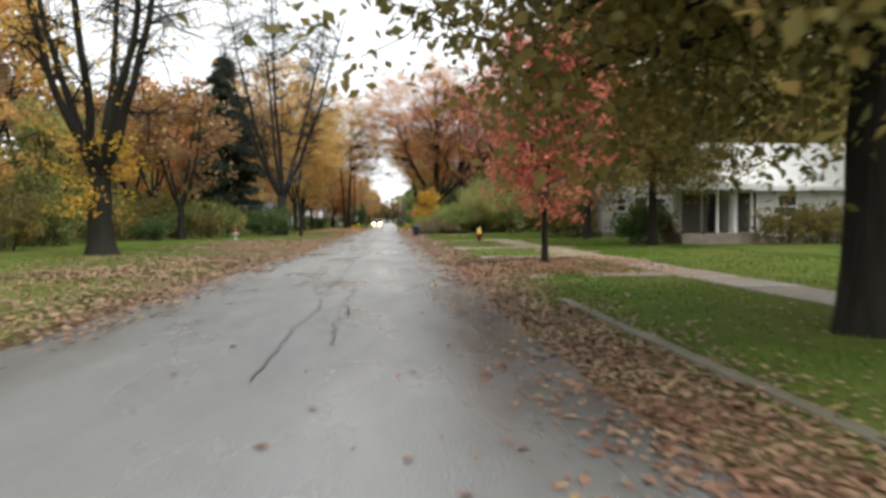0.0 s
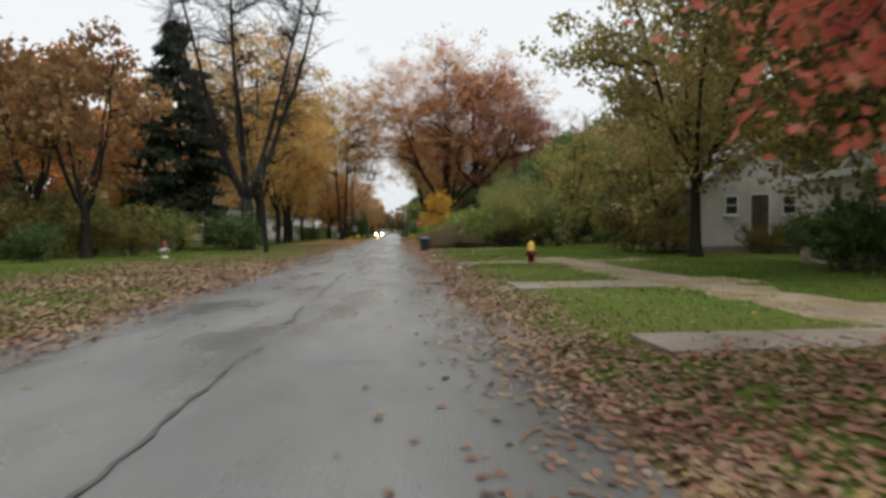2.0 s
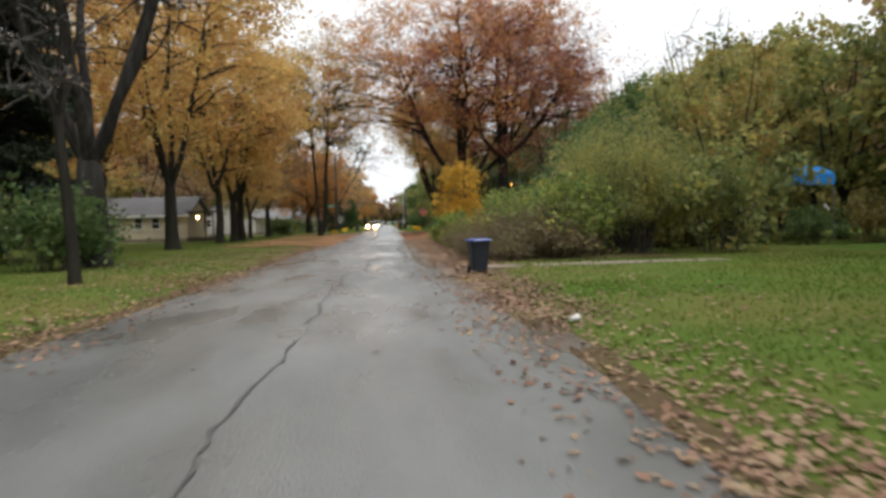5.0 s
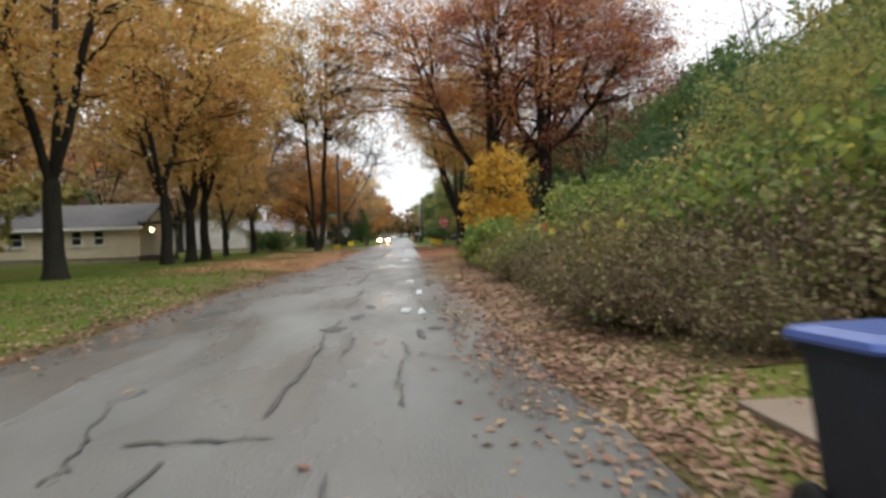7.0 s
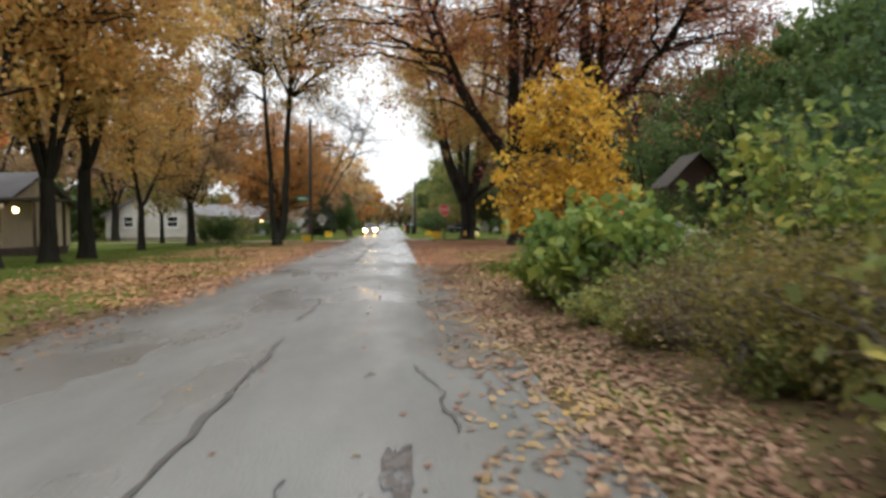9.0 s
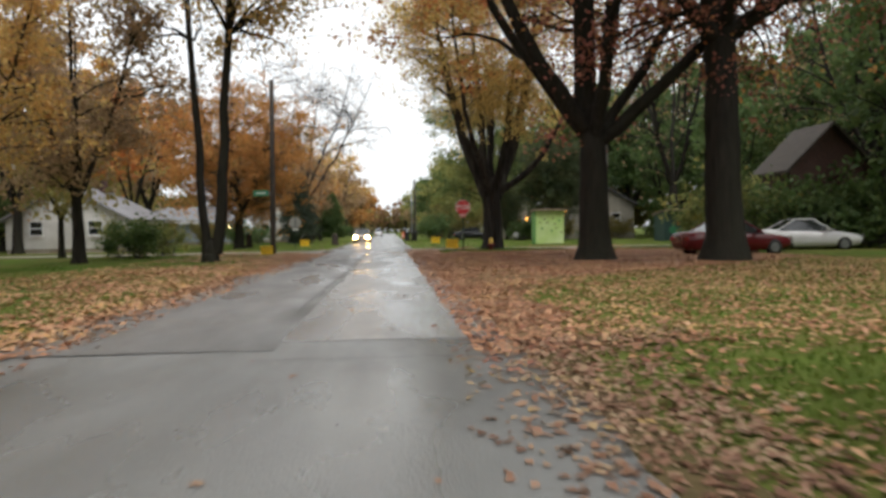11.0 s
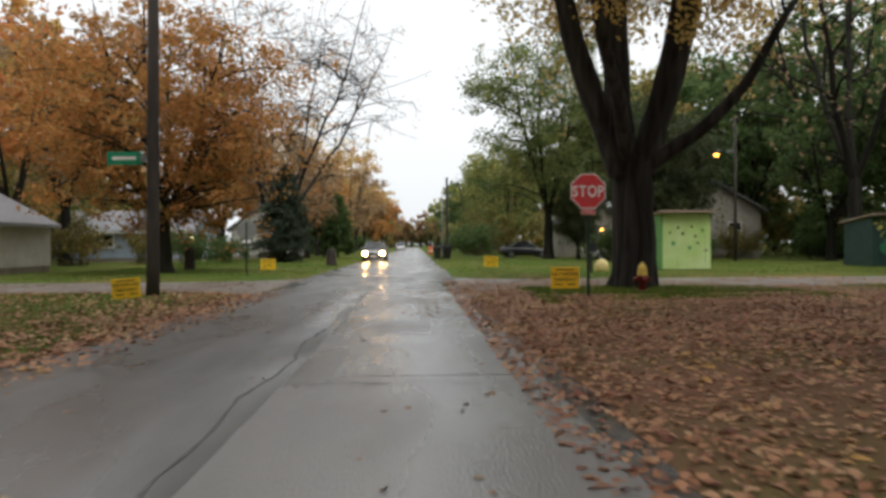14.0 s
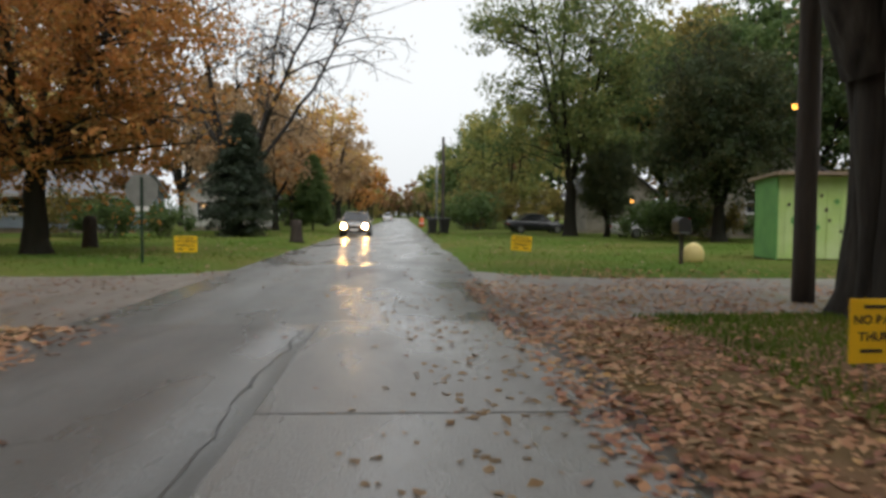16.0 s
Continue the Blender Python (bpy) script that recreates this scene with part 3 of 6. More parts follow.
slab_path("sidewalk", 5.6, 6.75, 4.0, 47.0, "worn concrete sidewalk slabs half sunk in the lawn", "y", 30)
slab_path("carriage_walk", 2.62, 5.55, 16.9, 18.1, "short concrete walk across the grass verge", "x", 2)
slab_path("carriage_walk", 2.62, 5.55, 24.6, 25.8, "short concrete walk across the grass verge", "x", 2)
slab_path("driveway_apron", 2.5, 5.55, 32.0, 33.7, "concrete driveway apron across the grass verge", "x", 2)
slab_path("carriage_walk", 2.3, 5.55, 42.8, 44.0, "short concrete walk with sandy edges", "x", 2)
slab_path("carriage_walk", 2.2, 8.5, 62.0, 63.1, "short concrete walk beside the thicket", "x", 3)


def dirt_path(points, half, label):
    """Trodden sandy soil along a line of (x, y), ragged at both sides, lapping over the slabs here and there."""
    verts, faces, n, cols = [], [], 60, 8
    for i in range(n + 1):
        s = i / n * (len(points) - 1)
        k = min(int(s), len(points) - 2)
        x, y = (points[k][d] + (points[k + 1][d] - points[k][d]) * (s - k) for d in (0, 1))
        dx, dy = points[k + 1][0] - points[k][0], points[k + 1][1] - points[k][1]
        ln = math.hypot(dx, dy)
        w = [half * (1 + 0.75 * noise.noise((x * .7, y * .7, o)) + 0.4 * noise.noise((x * 2.2, y * 2.2, o))) for o in (3.0, 8.0)]
        for j in range(cols + 1):
            t = -w[0] + (w[0] + w[1]) * j / cols
            px, py = x - dy / ln * t, y + dx / ln * t
            rise = -0.03 if j in (0, cols) else 0.020 + 0.022 * noise.noise((px * 1.4, py * 1.4, 6.0))
            verts.append((px, py, ground_z(px, py) + rise))
    for i in range(n):
        for j in range(cols):
            a = i * (cols + 1) + j
            faces.append((a, a + 1, a + cols + 2, a + cols + 1))
    tagged(link_mesh("dirt_path", verts, faces, M["sand"], smooth=True), label, "path", kind="structure")


dirt_path([(6.2, 22.0), (6.15, 34.0), (6.0, 46.5)], 0.85, "sandy soil spilling over the sunken sidewalk")
dirt_path([(2.3, 43.2), (4.0, 43.5), (6.0, 43.4), (9.5, 44.6)], 0.8, "trodden sandy path across the grass")
dirt_path([(2.2, 33.2), (4.0, 32.9), (7.5, 33.2)], 0.9, "sandy soil round a driveway apron")


def kerb(y0, y1):
    top = empty("kerb", 0, 0)
    tagged(top, "old broken concrete kerb along the verge", "kerb", kind="structure")
    y = y0
    while y < y1:
        l = random.uniform(1.4, 2.4)
        bm = bx(2.32, 2.47, y, y + l - 0.02, -0.05, 0.06 + random.uniform(-.03, .01), bevel=0.02)
        o = part("kerb_stone", bm, M["kerb"], top)
        o.location.x = random.uniform(-.04, .03)
        y += l


kerb(2, 11.5)

# ---------------------------------------------------------------- trees
NP = np.random.RandomState(7)


def tube_arrays(lines):
    """Tapered tubes along polylines [(points, radii)]: vertices and quad faces."""
    verts, faces, base = [], [], 0
    for pts, rad in lines:
        pts = np.asarray(pts, float)
        k = 8 if rad[0] > 0.12 else (6 if rad[0] > 0.05 else 4 if rad[0] > 0.02 else 3)
        tang = np.gradient(pts, axis=0)
        tang /= np.linalg.norm(tang, axis=1, keepdims=True) + 1e-9
        ref = np.array([1.0, 0.3, 0.0]) if abs(tang[0][2]) > 0.6 else np.array([0.0, 0.0, 1.0])
        u = np.cross(tang, ref)
        u /= np.linalg.norm(u, axis=1, keepdims=True) + 1e-9
        v = np.cross(tang, u)
        ang = np.arange(k) * 2 * np.pi / k
        ring = pts[:, None] + np.asarray(rad)[:, None, None] * (np.cos(ang)[None, :, None] * u[:, None] + np.sin(ang)[None, :, None] * v[:, None])
        verts.append(ring.reshape(-1, 3))
        m = len(pts)
        for j in range(m - 1):
            for i in range(k):
                faces.append((base + j * k + i, base + j * k + (i + 1) % k, base + (j + 1) * k + (i + 1) % k, base + (j + 1) * k + i))
        base += m * k
    return np.concatenate(verts).tolist(), faces


def bezier(a, b, c, n):
    t = np.linspace(0, 1, n)[:, None]
    return (1 - t) ** 2 * a + 2 * t * (1 - t) * b + t ** 2 * c


def leaf_quads(centres, size, rs, up=0.4, narrow=0.62, droop=0.0):
    """Leaf blades, pointed quads at random turns, about the given places."""
    n = len(centres)
    nrm = rs.normal(size=(n, 3)) + np.array([0, 0, up])
    nrm /= np.linalg.norm(nrm, axis=1, keepdims=True)
    a = rs.normal(size=(n, 3)) - np.array([0, 0, droop])
    a -= (a * nrm).sum(1, keepdims=True) * nrm
    a /= np.linalg.norm(a, axis=1, keepdims=True) + 1e-9
    b = np.cross(nrm, a)
    s = size * rs.uniform(0.6, 1.35, (n, 1))
    q = np.stack([centres - a * s * 0.5, centres + b * s * narrow * 0.5 - a * s * 0.06, centres + a * s * 0.5, centres - b * s * narrow * 0.5 - a * s * 0.06], 1)
    q[:, 1] += nrm * s * 0.10
    q[:, 3] += nrm * s * 0.10
    return q


def in_ball(n, rs):
    """Random places in a ball of radius 1, thinner towards its skin."""
    d = rs.normal(size=(n, 3))
    return d / (np.linalg.norm(d, axis=1, keepdims=True) + 1e-9) * rs.uniform(size=(n, 1)) ** 0.5


def wobble(pts, amp, rs):
    pts = np.array(pts)
    off = np.cumsum(rs.normal(size=pts.shape), axis=0) * amp
    off -= np.linspace(0, 1, len(pts))[:, None] * off[-1] * 0.5
    off[0] = 0
    return pts + off


def grow(name, seed, height, r0, fork, stems, crown, targets, twigs, leaves, leaf_size, leaf, bark="bark", lean=(0, 0), flare=1.5, cluster=0.5,
         shape="round", stem_spread=0.55, label="", category="tree", group="", hang=0.0, low_leaves=0, skirt=0, stem_list=None, flutes=0):
    """A tree: flared trunk, stems from the fork, limbs to places in a crown (radius, bottom, top), twigs, and leaves about their tips."""
    rs = np.random.RandomState(seed)
    R, zb, zt = crown
    top = empty(name, 0, 0)
    tagged(top, label, category, group)
    lines_trunk, lines_limb, tips = [], [], []
    stems = len(stem_list) if stem_list else stems
    fx, fy = lean[0], lean[1]
    f = np.array([fx * fork / height, fy * fork / height, fork])
    n = 9
    t = np.linspace(0, 1, n)
    trunk = np.stack([f[0] * t ** 1.4, f[1] * t ** 1.4, fork * t - 0.12 * (1 - t)], 1)
    rad = r0 * (1 - 0.22 * t) + r0 * (flare - 1) * np.exp(-t * fork / 0.35)
    trunk = wobble(trunk, 0.012 * r0 * 4, rs)
    f = trunk[-1].copy()
    neck = np.array([f + (f - trunk[-2]) / np.linalg.norm(f - trunk[-2]) * r0 * k for k in (0.5, 1.0, 1.4)])
    lines_trunk.append((np.concatenate([trunk, neck]), np.concatenate([rad, rad[-1] * np.array([0.85, 0.55, 0.08])])))
    for i in range(flutes):
        a = 2 * np.pi * (i + rs.uniform(-.2, .2)) / flutes
        ring = np.array([np.cos(a), np.sin(a), 0.0])
        off = r0 * (0.82 + 0.32 * np.exp(-t * fork / 0.5))
        pts = wobble(trunk + ring * off[:, None], 0.01, rs)
        lines_trunk.append((pts, r0 * (0.30 + 0.12 * np.sin(t * 5 + i * 2.1)) * (1 + 0.5 * np.exp(-t * fork / 0.4))))
    scaffold = []
    mid = (zb + zt) / 2
    for i in range(stems):
        a = 2 * np.pi * (i + rs.uniform(-.25, .25)) / max(stems, 1) + seed
        out = R * stem_spread * rs.uniform(0.6, 1.1) if stems > 1 else 0.1 * R
        end = np.array([f[0] + lean[0] * 0.5 + out * np.cos(a), f[1] + lean[1] * 0.5 + out * np.sin(a), zt * rs.uniform(0.84, 0.98)])
        ctrl = f + (end - f) * np.array([0.55, 0.55, 0.35]) if stems > 1 else (f + end) / 2
        pts = wobble(bezier(f, ctrl, end, 14), 0.02 * R * 0.5, rs)
        rr = r0 * 0.78 / (stems ** 0.42) * (1 - np.linspace(0, 1, 14)) ** 0.8 + 0.012
        if stem_list:
            az, out, ze, rs0 = stem_list[i]
            end = np.array([f[0] + out * np.cos(radians(az)), f[1] + out * np.sin(radians(az)), ze])
            start = f - np.array([0, 0, rs.uniform(0, 0.5)]) + 0.55 * r0 * np.array([np.cos(radians(az)), np.sin(radians(az)), 0.0])
            ctrl = start + (end - start) * np.array([0.62, 0.62, 0.30]) if out > 0.9 else (start + end) / 2
            pts = wobble(bezier(start, ctrl, end, 14), 0.05, rs)
            rr = rs0 * (1 - np.linspace(0, 1, 14)) ** 0.75 + 0.014
        lines_trunk.append((pts, rr))
        scaffold.append((pts[1:], rr[1:]))
    allp = np.concatenate([p for p, _ in scaffold])
    allr = np.concatenate([r for _, r in scaffold])
    lumps = rs.uniform(0, 10, 3)
    for i in range(targets):
        for _ in range(40):
            d = rs.normal(size=3)
            d /= np.linalg.norm(d)
            k = rs.uniform(0.45, 1.0) ** 0.6
            k *= 0.82 + 0.36 * noise.noise((d[0] * 1.6 + lumps[0], d[1] * 1.6 + lumps[1], d[2] * 1.6 + lumps[2]))
            p = np.array([d[0] * R * k, d[1] * R * k, mid + d[2] * (zt - zb) / 2 * k])
            h = (p[2] - zb) / (zt - zb)
            if shape == "cone":
                lim = R * (1.02 - h) ** 0.8
            elif shape == "vase":
                lim = R * (0.35 + 0.65 * h)
            elif shape == "egg":
                lim = R * np.sqrt(max(0.02, 1 - (max(0, h - 0.3) / 0.72) ** 2)) if h > 0.3 else R
            else:
                lim = R * 1.2
            if np.hypot(p[0], p[1]) <= lim:
                break
        if i < skirt:
            a, k = rs.uniform(-np.pi, np.pi), rs.uniform(0.26, 0.62)
            p = np.array([np.cos(a) * R * k, np.sin(a) * R * k, zb - 1.2 + rs.uniform(0.0, 3.0)])
        p = p + np.array([f[0] + lean[0] * 0.3, f[1] + lean[1] * 0.3, 0])
        cost = np.linalg.norm(allp - p, axis=1) + 0.8 * np.maximum(0, allp[:, 2] - p[2] + 0.3 * np.hypot(allp[:, 0] - p[0], allp[:, 1] - p[1]))
        j = int(np.argmin(cost * rs.uniform(0.85, 1.15, len(cost))))
        s = allp[j]
        ln = np.linalg.norm(p - s)
        ctrl = (s + p) / 2 + np.array([0, 0, 0.18 * ln * rs.uniform(0.2, 1.2) - hang * ln * 0.5])
        pts = wobble(bezier(s, ctrl, p, 8), 0.02 * ln, rs)
        rb = min(allr[j] * 0.65, (0.022 if leaves < 3000 else 0.016) * ln + 0.012)
        skip = 1 if targets > 60 else 2
        lines_limb.append((pts[::skip], np.linspace(rb, 0.010, 8)[::skip]))
        tips.append(p)
        for _ in range(twigs):
            q = pts[rs.randint(3, 8)]
            e = q + rs.normal(size=3) * np.array([1, 1, 0.75]) * (0.11 * R + 0.25) + np.array([0, 0, 0.15 - hang])
            c2 = (q + e) / 2 + rs.normal(size=3) * 0.06 * R
            lines_limb.append((bezier(q, c2, e, 4), np.linspace(0.013, 0.006, 4) * (1.7 if leaves < 3000 else 1.0)))
            tips.append(e)
    high = len(tips)
    for i in range(low_leaves):
        a = rs.uniform(0, 2 * np.pi)
        z0 = rs.uniform(1.4, fork + 1.5)
        s = np.array([f[0] * z0 / fork, f[1] * z0 / fork, z0])
        e = s + np.array([np.cos(a), np.sin(a), rs.uniform(-.1, .5)]) * rs.uniform(0.7, 1.9)
        lines_limb.append((bezier(s, (s + e) / 2 + np.array([0, 0, .2]), e, 5), np.linspace(0.02, 0.006, 5)))
        tips += [e, (s + e * 2) / 3]
    v, fc = tube_arrays(lines_trunk[:1])
    link_mesh("trunk", v, fc, M[bark], top, True)
    for one in lines_trunk[1:]:
        v, fc = tube_arrays([one])
        link_mesh("limb", v, fc, M[bark], top, True)
    if lines_limb:
        v, fc = tube_arrays(lines_limb)
        tagged(link_mesh("branchwork", v, fc, M["twig" if r0 < 0.25 else bark], top, True), kind="stuff")
    if leaves:
        tips = np.array(tips)
        per = rs.dirichlet(np.full(len(tips), 1.6)) * np.where(np.arange(len(tips)) < high, 1.0, 7.0) * leaves
        per = per.astype(int)
        idx = np.repeat(np.arange(len(tips)), per)
        spread = cluster * (0.6 + 0.8 * rs.uniform(size=len(tips)))[idx][:, None]
        c = tips[idx] + in_ball(len(idx), rs) * 1.5 * spread * np.array([1, 1, 0.75])
        c[:, 2] -= np.abs(rs.normal(size=len(idx))) * hang * cluster
        c = c[c[:, 2] > 0.15]
        me = quads_mesh("crown", leaf_quads(c, leaf_size, rs, droop=hang * 2), M["leaf_" + leaf])
        new("crown", me).parent = top
    return top


def conifer(name, seed, height, R, leaf, label, zb=1.2, gaps=0.25):
    """A spruce or pine: straight trunk, drooping whorls of boughs with needle sprays."""
    rs = np.random.RandomState(seed)
    top = empty(name, 0, 0)
    tagged(top, label, "tree")
    t = np.linspace(0, 1, 10)
    trunk = np.stack([0 * t, 0 * t, height * t - 0.1], 1)
    lines = [(trunk, 0.016 * height * (1.05 - t))]
    boughs, cs = [], []
    z = zb
    while z < height * 0.97:
        h = (z - zb) / (height - zb)
        nb = rs.randint(6, 10)
        for i in range(nb):
            if rs.uniform() < gaps:
                continue
            a = rs.uniform(0, 2 * np.pi)
            ln = R * (1.03 - h) ** 0.75 * rs.uniform(0.65, 1.15) * min(1, 0.6 + h * 2)
            s = np.array([0, 0, z])
            e = np.array([np.cos(a) * ln, np.sin(a) * ln, z + rs.uniform(-.25, .05) * ln])
            pts = bezier(s, (s + e) / 2 + np.array([0, 0, 0.16 * ln]), e, 6)
            boughs.append((pts, np.linspace(0.012 * ln + 0.012, 0.008, 6)))
            m = int(45 + 80 * ln)
            k = rs.uniform(0.15, 1, m) ** 0.7
            base = np.stack([np.interp(k, np.linspace(0, 1, 6), pts[:, d]) for d in range(3)], 1)
            side = np.array([-np.sin(a), np.cos(a), 0])
            cs.append(base + side * (rs.normal(size=(m, 1)) * 0.16 * ln * k[:, None]) + rs.normal(size=(m, 3)) * 0.10 - np.array([0, 0, 0.12]) * rs.uniform(size=(m, 1)))
        z += height * rs.uniform(0.022, 0.04)
    v, fc = tube_arrays(lines)
    link_mesh("trunk", v, fc, M["bark"], top, True)
    v, fc = tube_arrays(boughs)
    tagged(link_mesh("branchwork", v, fc, M["twig"], top, True), kind="stuff")
    me = quads_mesh("needles", leaf_quads(np.concatenate(cs), 0.34 if height > 9 else 0.2, rs, up=0.8, narrow=0.35), M["leaf_" + leaf])
    new("needles", me).parent = top
    return top


def bush(name, seed, R, h, leaves, leaf_size, leaf, label, stalks=26, cluster=0.28, bark="twig"):
    """A shrub: many thin stalks from the ground and leaves in uneven clumps."""
    rs = np.random.RandomState(seed)
    top = empty(name, 0, 0)
    tagged(top, label, "shrub")
    lines, tips = [], []
    for i in range(stalks):
        a, k = rs.uniform(0, 2 * np.pi), rs.uniform(0.1, 1) ** 0.6
        s = np.array([np.cos(a) * k * R * 0.35, np.sin(a) * k * R * 0.35, -0.05])
        e = np.array([np.cos(a) * k * R, np.sin(a) * k * R, h * rs.uniform(0.45, 1.0) * (1.05 - 0.45 * k * k)])
        pts = wobble(bezier(s, (s + e) / 2 + np.array([0, 0, 0.25 * h]), e, 7), 0.03 * R, rs)
        lines.append((pts, np.linspace(0.018, 0.006, 7)))
        tips += [pts[j] for j in (3, 4, 5, 6)]
        for _ in range(3):
            q = pts[rs.randint(2, 7)]
            e2 = q + rs.normal(size=3) * 0.28 * R * np.array([1, 1, 0.8])
            e2[2] = max(0.12, e2[2])
            lines.append((bezier(q, (q + e2) / 2, e2, 3), np.linspace(0.008, 0.004, 3)))
            tips.append(e2)
    v, fc = tube_arrays(lines)
    tagged(link_mesh("stalk_mass", v, fc, M[bark], top, True), kind="stuff")
    tips = np.array(tips)
    per = (rs.dirichlet(np.full(len(tips), 1.3)) * leaves).astype(int)
    c = np.repeat(tips, per, axis=0)
    c = c + in_ball(len(c), rs) * 1.5 * cluster
    c = c[c[:, 2] > 0.06]
    new("foliage", quads_mesh("foliage", leaf_quads(c, leaf_size, rs), M["leaf_" + leaf])).parent = top
    return top


PROTO = {}


def put_tree(key, x, y, rz=0.0, s=1.0, z=0.04, label=""):
    """The first one of a kind is moved to its place, each further one is a copy."""
    m = pose(x, y, z, 0, 0, rz) @ Matrix.Scale(s, 4)
    if key not in PROTO:
        PROTO[key] = KINDS[key]()
        PROTO[key].matrix_basis = m
        ob = PROTO[key]
    else:
        src = PROTO[key]
        keep = src.scale.copy()
        src.scale = (1, 1, 1)
        ob = copy_thing(src, m)
        src.scale = keep
    if label:
        tagged(ob, label)
    return ob


# name, seed, height, trunk radius, fork, stems, crown, leaves' colour, share of leaves, label, group
SPECIES = {
    "gold": ("maple_tree", 11, 17, 0.36, 3.2, 4, (7.6, 3.8, 19.5), "gold", 0.9, "tall maple with golden autumn leaves and dark trunk", "golden roadside trees"),
    "gold2": ("maple_tree", 12, 16, 0.33, 3.6, 3, (7.0, 4.0, 18.5), "gold", 0.82, "tall maple with golden autumn leaves and forked trunk", "golden roadside trees"),
    "orange": ("maple_tree", 13, 15, 0.33, 2.6, 5, (6.0, 2.8, 14.5), "orange", 1.0, "broad maple with burnt-orange autumn leaves", "orange roadside trees"),
    "olive": ("shade_tree", 14, 14, 0.25, 2.8, 4, (5.8, 2.4, 14.0), "olive", 0.72, "shade tree with dull olive-brown autumn leaves", "background trees"),
    "brown": ("oak_tree", 15, 15, 0.34, 3.0, 4, (5.8, 2.0, 15.0), "brown", 0.75, "oak with dry brown autumn leaves", "background trees"),
    "green": ("shade_tree", 16, 15, 0.36, 3.0, 4, (6.0, 2.2, 15.0), "green", 1.15, "leafy dark-green shade tree", "background trees"),
    "lime": ("shade_tree", 17, 13, 0.28, 2.4, 4, (5.2, 2.0, 13.0), "lime", 1.0, "tree with yellow-green autumn leaves", "background trees"),
    "tan": ("oak_tree", 18, 14, 0.3, 2.8, 4, (5.4, 2.6, 14.0), "tan", 0.6, "thinning oak with tan autumn leaves", "background trees"),
    "rustbg": ("maple_tree", 19, 15, 0.32, 3.0, 4, (5.6, 2.6, 15.0), "rust", 0.95, "maple with rusty red autumn leaves", "background trees"),
    "thin": ("bare_tree", 20, 14, 0.26, 2.6, 4, (4.8, 3.0, 14.0), "tan", 0.06, "almost leafless tree with fine twigs", "background trees"),
}
# how many leaves, how large, limbs and twigs: near, middle distance, far
GRADES = {"": (19000, 0.23, 85, 4), "_m": (4300, 0.44, 40, 2), "_f": (1500, 0.76, 18, 1)}


def make_kind(key, grade):
    name, seed, h, r, fork, stems, crown, leaf, share, label, group = SPECIES[key]
    n, size, limbs, twigs = GRADES[grade]
    return grow(name, seed, h, r, fork, stems, crown, limbs, twigs + (3 if key == "thin" else 0), int(n * share * (3 if key == "thin" else 1)), size * (0.42 if key == "thin" else 1), leaf, cluster=0.62 if grade == "" else 0.75, label=label, group=group)


KINDS = {k + g: (lambda k=k, g=g: make_kind(k, g)) for k in SPECIES for g in GRADES}
KINDS.update({
    "y_bush": lambda: bush("shrub", 31, 2.2, 3.4, 2700, 0.21, "lime", "overgrown shrub with yellow-green leaves"),
    # darker leaf colour all over carries the shadow at this shrub's foot
    "o_bush": lambda: bush("shrub", 32, 2.0, 3.0, 2600, 0.21, "dull", "overgrown shrub with dull olive leaves"),
    "g_bush": lambda: bush("shrub", 33, 1.7, 2.6, 2600, 0.20, "green", "dense shrub with dark green leaves"),
    "y_near": lambda: bush("shrub", 31, 2.2, 3.4, 6200, 0.13, "lime", "overgrown shrub with yellow-green leaves", stalks=34),
    "o_near": lambda: bush("shrub", 32, 2.0, 3.0, 5600, 0.13, "olive", "overgrown shrub with dull olive leaves", stalks=34),
    "g_near": lambda: bush("shrub", 33, 1.7, 2.6, 5600, 0.12, "green", "dense shrub with dark green leaves", stalks=34),
    "bramble": lambda: bush("bramble", 34, 1.25, 1.35, 3600, 0.07, "bramble", "tangle of brown dying brambles", stalks=60, cluster=0.2, bark="bramble_twig"),
    "vine": lambda: bush("climbing_vine", 40, 1.3, 2.5, 1700, 0.17, "vine", "tangled climbing vine with large yellowing green leaves", stalks=40, cluster=0.26),
    "lime_tall": lambda: bush("tall_shrub", 41, 2.3, 5.6, 15000, 0.11, "lime", "tall feathery shrub with yellow-green leaves", stalks=46, cluster=0.42),
    "orange_shrub": lambda: bush("tall_shrub", 43, 1.6, 4.2, 2600, 0.15, "amber", "tall thin shrub with orange autumn leaves", stalks=26, cluster=0.4),
    "green_tall": lambda: bush("tall_shrub", 42, 3.0, 5.6, 9000, 0.19, "deep", "dense rounded dark green shrub tree", stalks=46, cluster=0.5),
    "scrub": lambda: bush("scrub", 37, 1.25, 1.5, 4400, 0.066, "dull", "roadside scrub with yellowing green leaves", stalks=30, cluster=0.2),
    "far_bush": lambda: bush("shrub", 38, 2.0, 3.0, 1500, 0.32, "olive", "tall unkempt shrub at the wood's edge", stalks=14),
    "far_gbush": lambda: bush("shrub", 39, 2.0, 3.0, 1500, 0.32, "green", "tall dark shrub at the wood's edge", stalks=14),
    "weeds": lambda: bush("weeds", 35, 0.9, 0.9, 2600, 0.11, "lime", "clump of yellowing roadside weeds", stalks=24, cluster=0.16),
    "g_weeds": lambda: bush("weeds", 36, 1.0, 1.5, 2400, 0.19, "fresh", "clump of leafy green roadside weeds", stalks=26, cluster=0.2),
})

